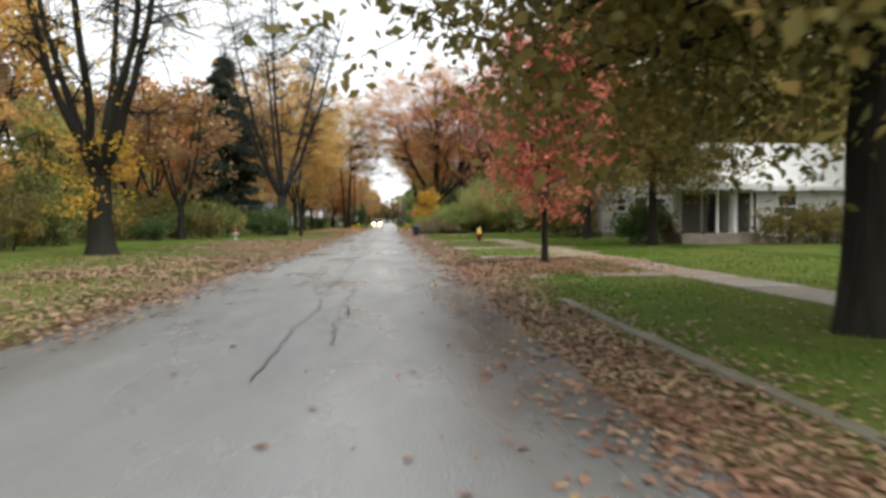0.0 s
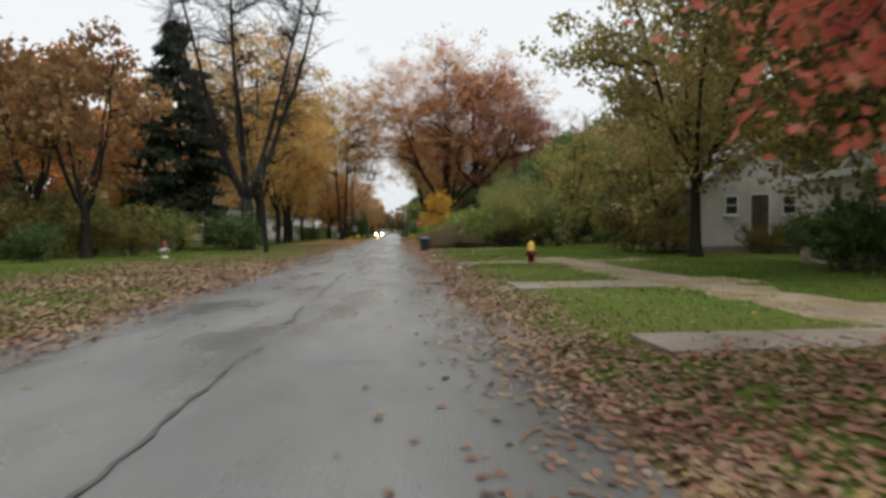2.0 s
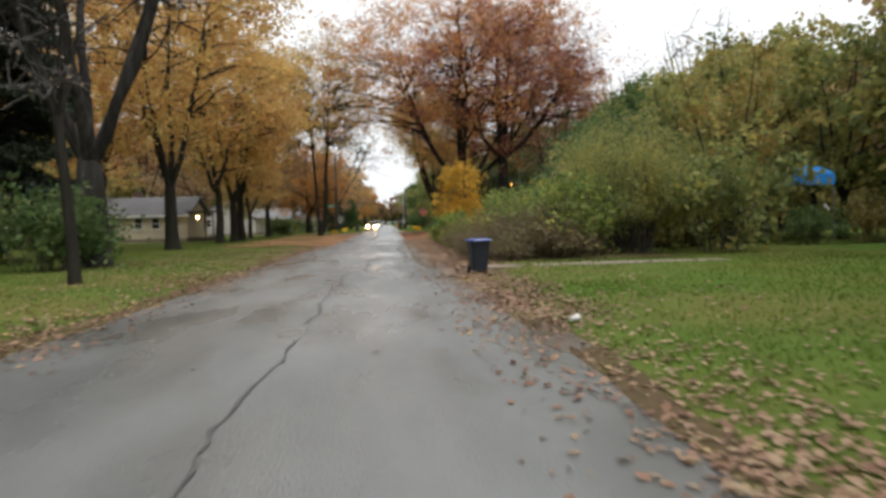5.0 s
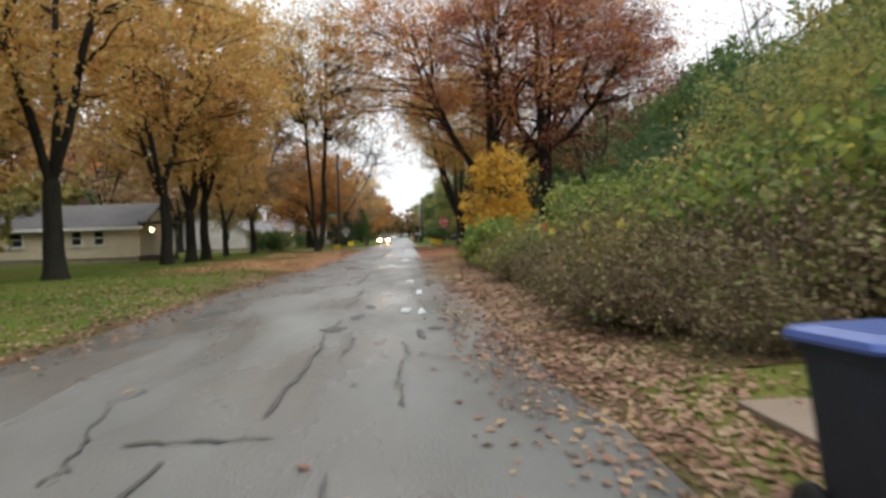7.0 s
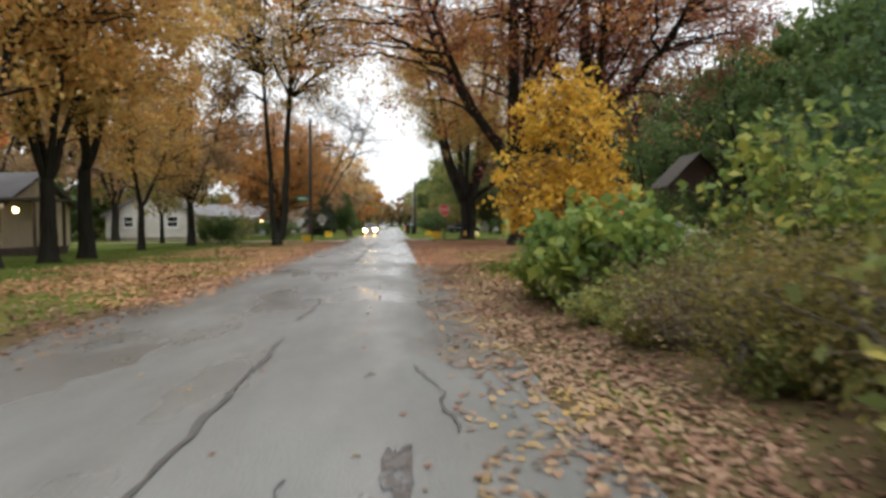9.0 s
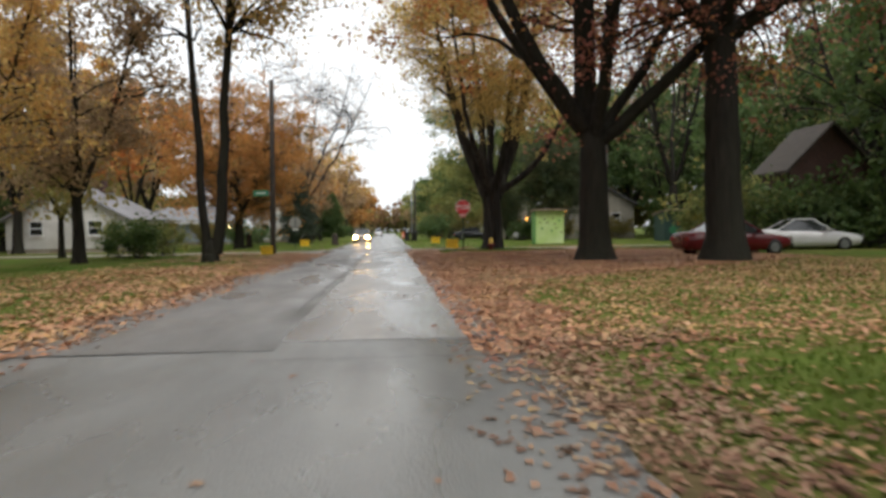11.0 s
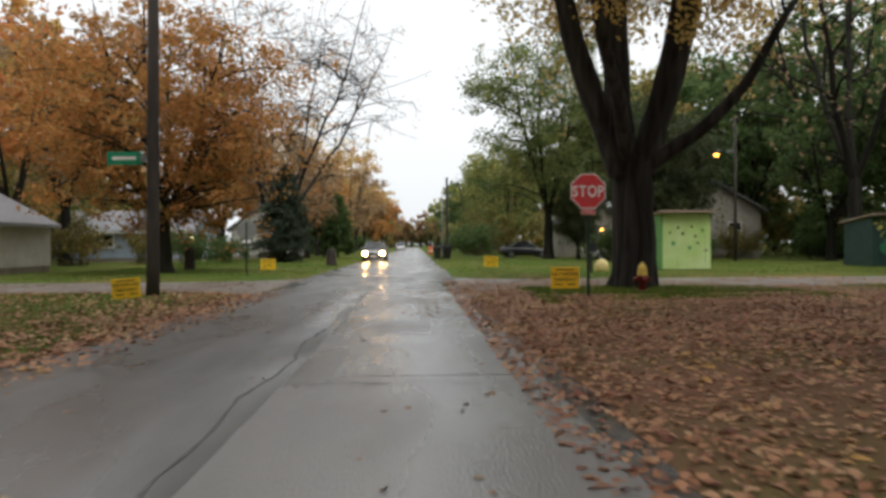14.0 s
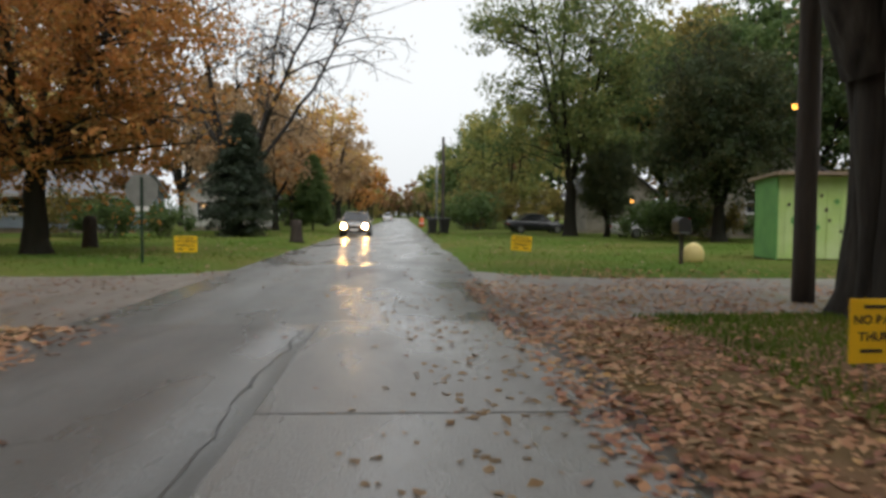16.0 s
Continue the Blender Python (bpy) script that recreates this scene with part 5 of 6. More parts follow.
def house(name, x0, x1, y0, y1, eave, ridge, axis, wall, roof, label, windows=(), doors=(), chimney=None, over=0.35, base=0.35):
    """A one-storey house. axis 'x': the ridge runs along x; 'y': its gable faces the camera's side."""
    top = empty(name, x0, y0, 0.0)
    tagged(top, label, "house")
    w, d = x1 - x0, y1 - y0
    part("foundation", bx(0.04, w - 0.04, 0.04, d - 0.04, -0.3, base), M["concrete"], top)
    if axis == "y":
        bm = prism([(0, base), (w, base), (w, eave), (w / 2, ridge - 0.1), (0, eave)], 0, d)
    else:
        bm = bmesh.new()
        pts = [(0, base), (d, base), (d, eave), (d / 2, ridge - 0.1), (0, eave)]
        a = [bm.verts.new((0, p, z)) for p, z in pts]
        b = [bm.verts.new((w, p, z)) for p, z in pts]
        bm.faces.new(a), bm.faces.new(list(reversed(b)))
        for i in range(5):
            bm.faces.new((a[(i + 1) % 5], a[i], b[i], b[(i + 1) % 5]))
        bmesh.ops.recalc_face_normals(bm, faces=bm.faces)
    part("wall", bm, M[wall], top)
    # clapboard courses, as thin proud laths on the front
    bm = bmesh.new()
    z = base + 0.02
    while z < eave - 0.15 and wall not in ("stucco", "brick_dark"):
        box(bm, -0.012, w + 0.012, -0.018, -0.002, z, z + 0.03)
        z += 0.19
    if len(bm.verts):
        tagged(part("siding", bm, M[wall], top), kind="stuff")
    else:
        bm.free()
    half = w / 2 if axis == "y" else d / 2
    pitch = (ridge - eave) / half
    th = 0.16
    for sgn in (-1, 1):
        lo, hi = half + over, 0.0
        pr = [(sgn * lo, ridge - pitch * lo), (0, ridge), (0, ridge + th), (sgn * lo, ridge - pitch * lo + th)]
        if axis == "y":
            bm = prism([(w / 2 + px, pz) for px, pz in pr], -over, d + over)
        else:
            bm = prism([(px, pz) for px, pz in pr], 0, w + 2 * over)
            for v in bm.verts:
                v.co = Vector((v.co.y - over, d / 2 + v.co.x, v.co.z))
            bmesh.ops.recalc_face_normals(bm, faces=bm.faces)
        part("roof", bm, M[roof], top)
    if axis == "x":
        part("fascia", bx(-over, w + over, -over - 0.03, -over - 0.003, eave - pitch * over - 0.06, eave - pitch * over + 0.12), M["trim_white"], top)
    for a, b, z0, z1 in windows:
        window_part(top, a, b, z0, z1, -0.012)
    for a, b, z1 in doors:
        dd = part("door", bx(a, b, -0.06, -0.008, base, z1, bevel=0.01), M["dark_wood"], top)
        part("door_frame", prism([(a - .08, base), (a, base), (a, z1), (b, z1), (b, base), (b + .08, base), (b + .08, z1 + .08), (a - .08, z1 + .08)], -0.075, -0.004), M["trim_white"], top)
    if chimney:
        cx, cy = chimney
        ch = part("chimney", bx(cx - .25, cx + .25, cy - .25, cy + .25, eave, ridge + 0.7), M["brick_dark"], top)
    return top


def lamp_ball(name, x, y, z, material, r, label, post=False, wall_dir=(0, 1)):
    """A small lamp on a wall bracket or on a post."""
    top = empty(name, x, y, 0)
    tagged(top, label, "lamp")
    part("globe", lathe([(r * .4, z - r), (r * .85, z - r * .5), (r, z), (r * .8, z + r * .55), (r * .3, z + r)], 12), material, top)
    bm = lathe([(r * .5, z + r), (r * 1.1, z + r * 1.05), (r * .3, z + r * 1.6)], 12)
    part("cap", bm, M["car_trim"], top)
    bm = bmesh.new()
    if post:
        rod(bm, (0, 0, 0), (0, 0, z - r), 0.04)
        part("post", bm, M["dark_wood"], top)
    else:
        rod(bm, (0, 0, z + r * 1.2), (wall_dir[0] * .3, wall_dir[1] * .3, z + r * 1.2), 0.02)
        part("bracket", bm, M["car_trim"], top)
    return top


# white porch house on the near side
h = house("house", 15.6, 25.5, 36.0, 43.0, 2.75, 4.9, "x", "white_paint", "roof_white", "white clapboard house with pale roof and columned porch", [(2.3, 3.3, 1.2, 2.3), (6.0, 7.2, 1.2, 2.3)], [(0.4, 1.3, 2.4)])
porch = empty("porch", 12.8, 34.6)
tagged(porch, "white columned porch with flat pale blue-edged roof", "porch")
part("floor", bx(0, 3.6, 0, 6.0, -0.1, 0.55, bevel=0.02), M["concrete"], porch)
part("back_wall", bx(1.9, 2.75, 2.4, 6.0, 0.55, 2.5), M["white_paint"], porch)
part("roof", bx(-0.35, 3.9, -0.35, 6.3, 2.55, 2.75, bevel=0.03), M["roof_white"], porch)
part("fascia", bx(-0.35, 3.9, -0.39, -0.353, 2.5, 2.66), M["trim_white"], porch)
for cx in (0.15, 1.15, 1.7, 2.5, 3.3):
    part("column", lathe([(.11, .55), (.11, .65), (.075, .68), (.07, 2.4), (.10, 2.44), (.10, 2.545)], 10, at=(cx, 0.2, 0)), M["trim_white"] if cx > 1.3 else M["dark_wood"], porch)
part("screen_panel", bx(0.25, 1.05, 0.5, 0.56, .55, 2.3), M["dark_wood"], porch)
part("door", bx(2.05, 2.6, 2.33, 2.39, .56, 2.4), M["window"], porch)
# second white house, with gable to the road users
house("house", 13.6, 19.6, 50.0, 56.0, 3.1, 5.0, "y", "white_paint", "shingle_grey", "white clapboard gable house behind dark shrubs", [(1.0, 1.65, 1.7, 2.6), (3.6, 4.3, 1.7, 2.6)], [(2.2, 3.0, 2.6)])
# cream house across the road
house("house", -26.5, -17.0, 107.5, 114.5, 2.35, 3.8, "x", "cream", "shingle", "low cream house with dark shingle roof", [(5.2, 5.9, 1.15, 2.15), (6.6, 7.3, 1.15, 2.15), (1.2, 2.2, 1.15, 2.15)], chimney=(4.0, 5.0))
part_porch = empty("side_porch", -17.0, 107.2)
tagged(part_porch, "small dark side porch on a cream house", "porch")
part("deck", bx(0.02, 1.6, 0, 3.2, -0.1, .4), M["dark_wood"], part_porch)
part("roof", bx(0.02, 1.8, -.1, 3.3, 2.5, 2.62), M["shingle"], part_porch)
for py in (0.1, 3.0):
    part("post", bx(1.45, 1.57, py, py + .12, .4, 2.5), M["dark_wood"], part_porch)
lamp_ball("porch_lamp", -15.9, 106.6, 2.05, M["lamp_warm"], 0.12, "glowing warm porch lamp beside a cream house", wall_dir=(-1, .6))
# white house past the twin tree, blue-grey house behind the orange maple
house("house", -25.0, -17.2, 140.5, 148.0, 2.3, 4.4, "y", "white_paint", "shingle_grey", "white gable house with grey roof behind shrubs", [(1.5, 2.4, 1.2, 2.2), (5.2, 6.2, 1.2, 2.2)], chimney=(4.4, 5))
house("house", -26.5, -16.6, 168.0, 175.0, 2.4, 3.9, "x", "bluegrey", "shingle_grey", "low blue-grey house with white window and grey roof", [(2.6, 4.3, 1.15, 2.15), (7.2, 8.2, 1.15, 2.15)])
house("house", -15.6, -10.2, 176.0, 183.0, 2.7, 4.6, "y", "white_paint", "shingle", "small white gable house behind a spruce", [(.9, 1.9, 1.1, 2.2), (3.4, 4.4, 1.1, 2.2)])
lamp_ball("porch_lamp", -16.4, 167.7, 1.9, M["lamp_warm"], 0.13, "glowing warm lamp beside a blue-grey house")
# stucco gable house and the house beyond it
house("house", 18.0, 24.8, 164.8, 173.0, 3.6, 5.5, "y", "stucco", "shingle", "grey stucco gable house with dark roof", [(1.6, 2.6, 1.5, 2.9), (4.4, 5.4, 1.5, 2.7)])
house("house", 12.6, 17.4, 174.0, 181.0, 3.0, 4.9, "y", "stucco", "shingle", "grey gable house behind hedges with lit porch lamp", [(1.4, 2.4, 1.3, 2.4)])
lamp_ball("porch_lamp", 15.0, 171.6, 2.3, M["lamp_orange"], 0.13, "orange porch lamp before a grey house", post=True)
lamp_ball("porch_lamp", 17.7, 164.9, 2.75, M["lamp_orange"], 0.11, "orange lamp on a stucco house", wall_dir=(1, 0))
lamp_ball("porch_lamp", 13.6, 118.4, 3.0, M["lamp_white"], 0.1, "small white yard lamp on a post among shrubs", post=True)
house("outbuilding", 19.4, 23.4, 125.0, 128.0, 4.0, 6.0, "y", "brick_dark", "dark_wood", "dark brick gabled outbuilding half hidden behind shrubs", [(1.0, 2.0, 1.1, 2.2)])

# painted sheds on the corner lots


def shed(x, y, w, d, hf, hb, front, side, label, blots, rz=0):
    top = empty("shed", x, y, 0, rz)
    tagged(top, label, "shed")
    bm = bmesh.new()
    pts = [(0, .1), (d, .1), (d, hb), (0, hf)]
    a = [bm.verts.new((0.06, p, z)) for p, z in pts]
    b = [bm.verts.new((w, p, z)) for p, z in pts]
    bm.faces.new(a), bm.faces.new(list(reversed(b)))
    for i in range(4):
        bm.faces.new((a[(i + 1) % 4], a[i], b[i], b[(i + 1) % 4]))
    bmesh.ops.recalc_face_normals(bm, faces=bm.faces)
    part("wall", bm, M[front], top)
    part("side_panel", prism([(0, .08), (.05, .08), (.05, hf - .02), (0, hf - .02)], -0.01, d), M[side], top)
    for i in range(5):
        xx = 0.06 + (w - 0.06) * (i + .5) / 5
        part("batten", bx(xx - .02, xx + .02, -0.022, -0.003, .12, hf - .04), M[front], top)
    roof = bmesh.new()
    box(roof, -0.15, w + 0.15, -0.3, d + 0.2, hf, hf + 0.09, 0.01)
    for v in roof.verts:
        v.co.z += (hb - hf) * v.co.y / d + 0.01
    part("roof", roof, M["shed_roof"], top)
    part("skid", bx(0, w, 0.05, d - .05, -0.06, .1), M["dark_wood"], top)
    for i, (px, pz, r, m) in enumerate(blots):
        n = 14
        bm = bmesh.new()
        vs = []
        for k in range(n):
            an = 2 * math.pi * k / n
            rr = r * (1 + .5 * noise.noise((math.cos(an) * 2 + i * 5, math.sin(an) * 2, x)))
            vs.append(bm.verts.new((px + rr * math.cos(an), -0.026, pz + rr * math.sin(an))))
        bm.faces.new(vs)
        part("painted_blot", bm, M[m], top)
    return top


shed(10.4, 143.2, 2.1, 1.3, 2.45, 2.35, "shed_green", "shed_side", "pale green painted shed with dark flecks and tan roof edge",
     [(.5, 1.2, .10, "shed_side"), (.9, 1.6, .07, "dark_wood"), (1.2, 1.0, .09, "shed_side"), (1.45, 1.5, .06, "dark_wood"), (1.75, 1.75, .08, "shed_side"), (.7, 1.85, .06, "dark_wood"), (1.3, 1.9, .05, "dark_wood"), (1.9, .9, .05, "dark_wood"), (.35, 1.65, .05, "dark_wood"), (1.55, 1.2, .05, "dark_wood")])
shed(20.6, 145.0, 2.5, 2.2, 2.35, 2.1, "mural_dark", "mural_dark", "dark teal shed with green painted figures", [(.7, .9, .35, "mural_green"), (1.5, 1.0, .3, "mural_green"), (1.1, 1.4, .14, "mural_orange"), (2.1, 1.3, .2, "mural_green")])
shed(27.0, 147.0, 2.7, 2.2, 2.6, 2.3, "mural_dark", "mural_green", "dark shed with orange and white mural", [(.8, 1.6, .28, "mural_orange"), (1.9, 1.2, .32, "mural_orange"), (1.3, .9, .26, "mural_white"), (2.2, 1.7, .18, "mural_green")])

# ---------------------------------------------------------------- signs and poles


def text_part(name, body, size, x, z, y, material, parent, sx=1.0):
    """Raised lettering, one mesh a letter, centred on (x, z) in a plane that faces -y."""
    made, at = [], 0.0
    for ch in body:
        if ch == " ":
            at += size * 0.30
            continue
        c = bpy.data.curves.new("letter", "FONT")
        c.body, c.size, c.extrude, c.offset = ch, size, 0.002, 0.022 * size
        o = bpy.data.objects.new("letter", c)
        scene.collection.objects.link(o)
        me = bpy.data.meshes.new_from_object(o.evaluated_get(bpy.context.evaluated_depsgraph_get()))
        bpy.data.objects.remove(o)
        co = np.array([v.co[:] for v in me.vertices])
        w = co[:, 0].max() - co[:, 0].min()
        co[:, 0] += at - co[:, 0].min()
        at += w + size * 0.10
        made.append((me, co))
    width = at - size * 0.10
    for me, co in made:
        for v, (vx, vy, vz) in zip(me.vertices, co):
            v.co = (x + (vx - width / 2) * sx, y - vz, z + vy - size * 0.36)
        me.materials.clear()
        me.materials.append(material)
        ob = new("letter", me)
        ob.parent = parent


def octagon(bm, r, y0, y1, z):
    pts = [(r * math.cos(math.pi / 8 + i * math.pi / 4), z + r * math.sin(math.pi / 8 + i * math.pi / 4)) for i in range(8)]
    return prism(pts, y0, y1, bm)


def stop_sign(x, y, rz, label, zc=2.33):
    top = empty("stop_sign", x, y, 0, rz)
    tagged(top, label, "sign", group="stop signs")
    r = 0.375 / math.cos(math.pi / 8)
    part("post", bx(-.03, .03, .02, .06, -0.2, zc + .3, bevel=.006), M["post_green"], top)
    part("back_plate", octagon(bmesh.new(), r, 0.008, 0.018, zc), M["sign_back"], top)
    part("border", octagon(bmesh.new(), r - .002, 0.0, 0.0075, zc), M["sign_white"], top)
    part("face", octagon(bmesh.new(), r - .028, -0.005, -0.0005, zc), M["stop_red"], top)
    text_part("lettering", "STOP", 0.33, 0, zc + .005, -0.0075, M["sign_white"], top, .78)
    pl = part("small_plate", bx(-.155, .155, 0.0, .012, zc - .50, zc - .385, bevel=.004), M["sign_white"], top)
    part("plate_face", bx(-.145, .145, -.005, -.001, zc - .49, zc - .395), M["stop_red"], top)
    part("plate_bar", bx(-.11, .11, -.009, -.006, zc - .455, zc - .43), M["sign_white"], top)
    for z in (zc + .25, zc - .25):
        part("bolt", lathe([(.012, 0), (.012, .01)], 8, at=(0, -.02, z)), M["galv"], top)
    return top


stop_sign(3.72, 127.85, 0, "red octagonal stop sign on a dark green post")
stop_sign(-6.35, 140.6, 180, "stop sign seen from its grey metal back on a steel post", 1.82)


def yard_sign(x, y, rz, z0, tilt, label):
    """A small yellow board on two wire stakes."""
    top = empty("yard_sign", x, y, 0.03, rz)
    tagged(top, label, "sign", group="yellow yard signs")
    top.rotation_euler.y = radians(tilt)
    part("board", bx(-.30, .30, -.006, .006, z0, z0 + .44, bevel=.003), M["sign_yellow"], top)
    for sx in (-.16, .16):
        bm = bmesh.new()
        rod(bm, (sx, .011, -.15), (sx, .011, z0 + .25), .004, 6)
        part("stake", bm, M["galv"], top)
    text_part("line_one", "NO PARKING", .085, 0, z0 + .30, -.0085, M["black_ink"], top, .98)
    text_part("line_two", "THURSDAY", .085, 0, z0 + .185, -.0085, M["black_ink"], top, .98)
    for a, b, z in [(-.20, .20, .385), (-.22, -.06, .085), (.06, .22, .085)]:
        part("print_bar", bx(a, b, -.0095, -.0065, z0 + z - .012, z0 + z + .012), M["black_ink"], top)
    return top


yard_sign(3.12, 127.4, 4, .26, 0, "yellow no-parking board on wire stakes beside a stop sign")
yard_sign(3.25, 144.2, -6, .22, 4, "small yellow no-parking board on the lawn verge")
yard_sign(-6.0, 142.9, 3, .20, 0, "small yellow no-parking board on the lawn verge")
yard_sign(-6.25, 128.6, 8, .06, -5, "crooked yellow no-parking board at a pole's foot")


def utility_pole(x, y, h, r, label, arm=True, lean=0.0):
    top = empty("utility_pole", x, y, 0)
    tagged(top, label, "pole", group="utility poles")
    top.rotation_euler.y = radians(lean)
    part("post", lathe([(r * 1.05, -.3), (r, 1), (r * .92, h * .5), (r * .75, h)], 12), M["pole_wood"], top)
    if arm:
        part("crossarm", bx(-1.1, 1.1, -.17, -.07, h - .9, h - .78, bevel=.01), M["pole_wood"], top)
        for ix in (-1.0, -.45, .45, 1.0):
            part("insulator", lathe([(.02, h - .78), (.05, h - .74), (.03, h - .68), (.045, h - .64), (.01, h - .6)], 8, at=(ix, -.12, 0)), M["galv"], top)
    return top


p = utility_pole(-6.15, 129.9, 9.2, .15, "dark wooden utility pole with green street-name blade", False, .6)
utility_pole(5.88, 133.5, 10.5, .16, "dark wooden utility pole beside the old tree", False)
utility_pole(2.95, 181.0, 7.4, .14, "dark wooden utility pole by the kerb", False)
pale = utility_pole(2.7, 186.5, 6.2, .08, "pale slim pole by the kerb", False)
pale.children[0].data.materials[0] = M["galv"]
sg = empty("street_name_sign", -6.3, 129.7)
tagged(sg, "green street-name blade fixed to a wooden pole", "sign")
part("blade", bx(-.80, .0, -.012, .012, 3.12, 3.42, bevel=.004), M["sign_green"], sg)
part("name_bar", bx(-.68, -.14, -.017, -.013, 3.23, 3.31), M["sign_white"], sg)
part("bracket", bx(-.04, .10, -.03, .03, 3.2, 3.34), M["galv"], sg)
# street lamp with sodium light
sl = empty("street_lamp", 20.1, 158.2)
tagged(sl, "street lamp with orange light on a wooden pole", "lamp")
part("post", lathe([(.11, -.2), (.10, 3), (.08, 9.0)], 10), M["pole_wood"], sl)
bm = bmesh.new()
rod(bm, (0, 0, 6.9), (-1.2, 0, 7.0), .03)
part("arm", bm, M["galv"], sl)
part("head", lathe([(.05, 7.0), (.2, 6.95), (.16, 6.8)], 12, at=(-1.2, 0, 0)), M["galv"], sl)
part("bulb", lathe([(.13, 6.79), (.16, 6.7), (.10, 6.6), (.02, 6.55)], 12, at=(-1.2, 0, 0)), M["lamp_orange"], sl)

# ---------------------------------------------------------------- hydrants, bins, mailbox, tarps


def hydrant(x, y, body, cap, label, s=1.0):
    top = empty("fire_hydrant", x, y, 0.04)
    tagged(top, label, "hydrant", group="fire hydrants")
    top.scale = (s, s, s)
    part("foot", lathe([(.17, -.06), (.17, .04), (.12, .06), (.11, .10)], 14), M[body], top)
    part("barrel", lathe([(.105, .10), (.105, .40), (.14, .41), (.14, .45), (.11, .46)], 14), M[body], top)
    part("bonnet", lathe([(.118, .46), (.138, .475), (.138, .50), (.128, .51), (.128, .60), (.115, .675), (.085, .735), (.045, .762), (.042, .80), (.015, .805)], 14), M[cap], top)
    for a in (0, 180, 270):
        bm = bmesh.new()
        lathe([(.055, 0), (.055, .08), (.065, .085), (.065, .12), (.025, .125), (.02, .15)], 10, bm)
        m = Matrix.Translation((0, 0, .36)) @ Matrix.Rotation(radians(a), 4, "Z") @ Matrix.Translation((.09, 0, 0)) @ Matrix.Rotation(radians(90), 4, "Y")
        bmesh.ops.transform(bm, matrix=m, verts=bm.verts)
        part("nozzle", bm, M[body], top)
    return top


hydrant(4.67, 42.6, "hyd_red", "hyd_yellow", "dark red fire hydrant with yellow bonnet on the lawn", .98)
hydrant(5.35, 129.4, "hyd_red", "hyd_yellow", "dark red fire hydrant with yellow bonnet by the old tree", .9)
hydrant(-10.8, 54.4, "hyd_white", "hyd_red", "white and red fire hydrant on the far lawn", 1.05)


def wheelie_bin(x, y, rz, body, lid, label, s=1.0):
    top = empty("trash_cart", x, y, 0.03, rz)
    tagged(top, label, "trash bin")
    top.scale = (s, s, s)
    bm = bmesh.new()
    rings = []
    for hw, hd, z in [(.21, .24, .06), (.25, .29, .5), (.285, .33, .86), (.31, .36, .865), (.31, .36, .92)]:
        rings.append([bm.verts.new((sx * hw + (0), sy * hd, z)) for sx, sy in ((-1, -.7), (-.7, -1), (.7, -1), (1, -.7), (1, .7), (.7, 1), (-.7, 1), (-1, .7))])
    for a, b in zip(rings, rings[1:]):
        for i in range(8):
            bm.faces.new((a[i], a[(i + 1) % 8], b[(i + 1) % 8], b[i]))
    bm.faces.new(list(reversed(rings[0])))
    bm.faces.new(rings[-1])
    part("body", bm, M[body], top)
    bm = bmesh.new()
    rings = []
    for hw, hd, z in [(.345, .40, .915), (.355, .41, .935), (.34, .39, .965), (.24, .28, .985)]:
        rings.append([bm.verts.new((sx * hw, sy * hd, z)) for sx, sy in ((-1, -.7), (-.7, -1), (.7, -1), (1, -.7), (1, .7), (.7, 1), (-.7, 1), (-1, .7))])
    for a, b in zip(rings, rings[1:]):
        for i in range(8):
            bm.faces.new((a[i], a[(i + 1) % 8], b[(i + 1) % 8], b[i]))
    bm.faces.new(list(reversed(rings[0])))
    bm.faces.new(rings[-1])
    part("lid", bm, M[lid], top, "bright blue lid" if lid == "bin_blue" else "")
    bm = bmesh.new()
    rod(bm, (-.2, .44, .90), (.2, .44, .90), .018)
    rod(bm, (-.2, .33, .88), (-.2, .44, .90), .018)
    rod(bm, (.2, .33, .88), (.2, .44, .90), .018)
    part("handle", bm, M[body], top)
    for sx in (-.24, .24):
        bm = lathe([(.03, -.03), (.12, -.03), (.125, 0), (.12, .03), (.03, .03)], 16)
        bmesh.ops.transform(bm, matrix=Matrix.Translation((sx, .26, .10)) @ Matrix.Rotation(radians(90), 4, "Y"), verts=bm.verts)
        part("wheel", bm, M["rubber"], top)
    return top


wheelie_bin(1.86, 61.0, 8, "bin_navy", "bin_blue", "navy trash cart with blue lid at the roadside", .80)
wheelie_bin(1.75, 171.5, 0, "bin_black", "bin_black", "black trash cart at the roadside", 1.1)
wheelie_bin(2.55, 171.9, 20, "bin_black", "bin_black", "black trash cart at the roadside", 1.1)

mb = empty("mailbox", 6.95, 141.3)
tagged(mb, "black mailbox on a wooden post", "mailbox")
part("post", bx(-.045, .045, -.045, .045, -.1, .85, bevel=.005), M["dark_wood"], mb)
part("shelf", bx(-.14, .14, -.25, .25, .85, .88), M["galv"], mb)
bm = prism([(-.17, .885)] + [(-.17 * math.cos(a * math.pi / 8), 1.12 + .15 * math.sin(a * math.pi / 8)) for a in range(9)] + [(.17, .885)], -.25, .25)
part("box", bm, M["car_trim"], mb)
part("flag", bx(.174, .184, -.1, .0, 1.05, 1.25), M["stop_red"], mb)
yb = empty("yellow_bag", 7.55, 142.0)
tagged(yb, "pale yellow rounded yard marker on the lawn", "yard marker")
bm = lathe([(.26, 0.0), (.30, .1), (.29, .3), (.22, .46), (.10, .54), (.02, .56)], 14)
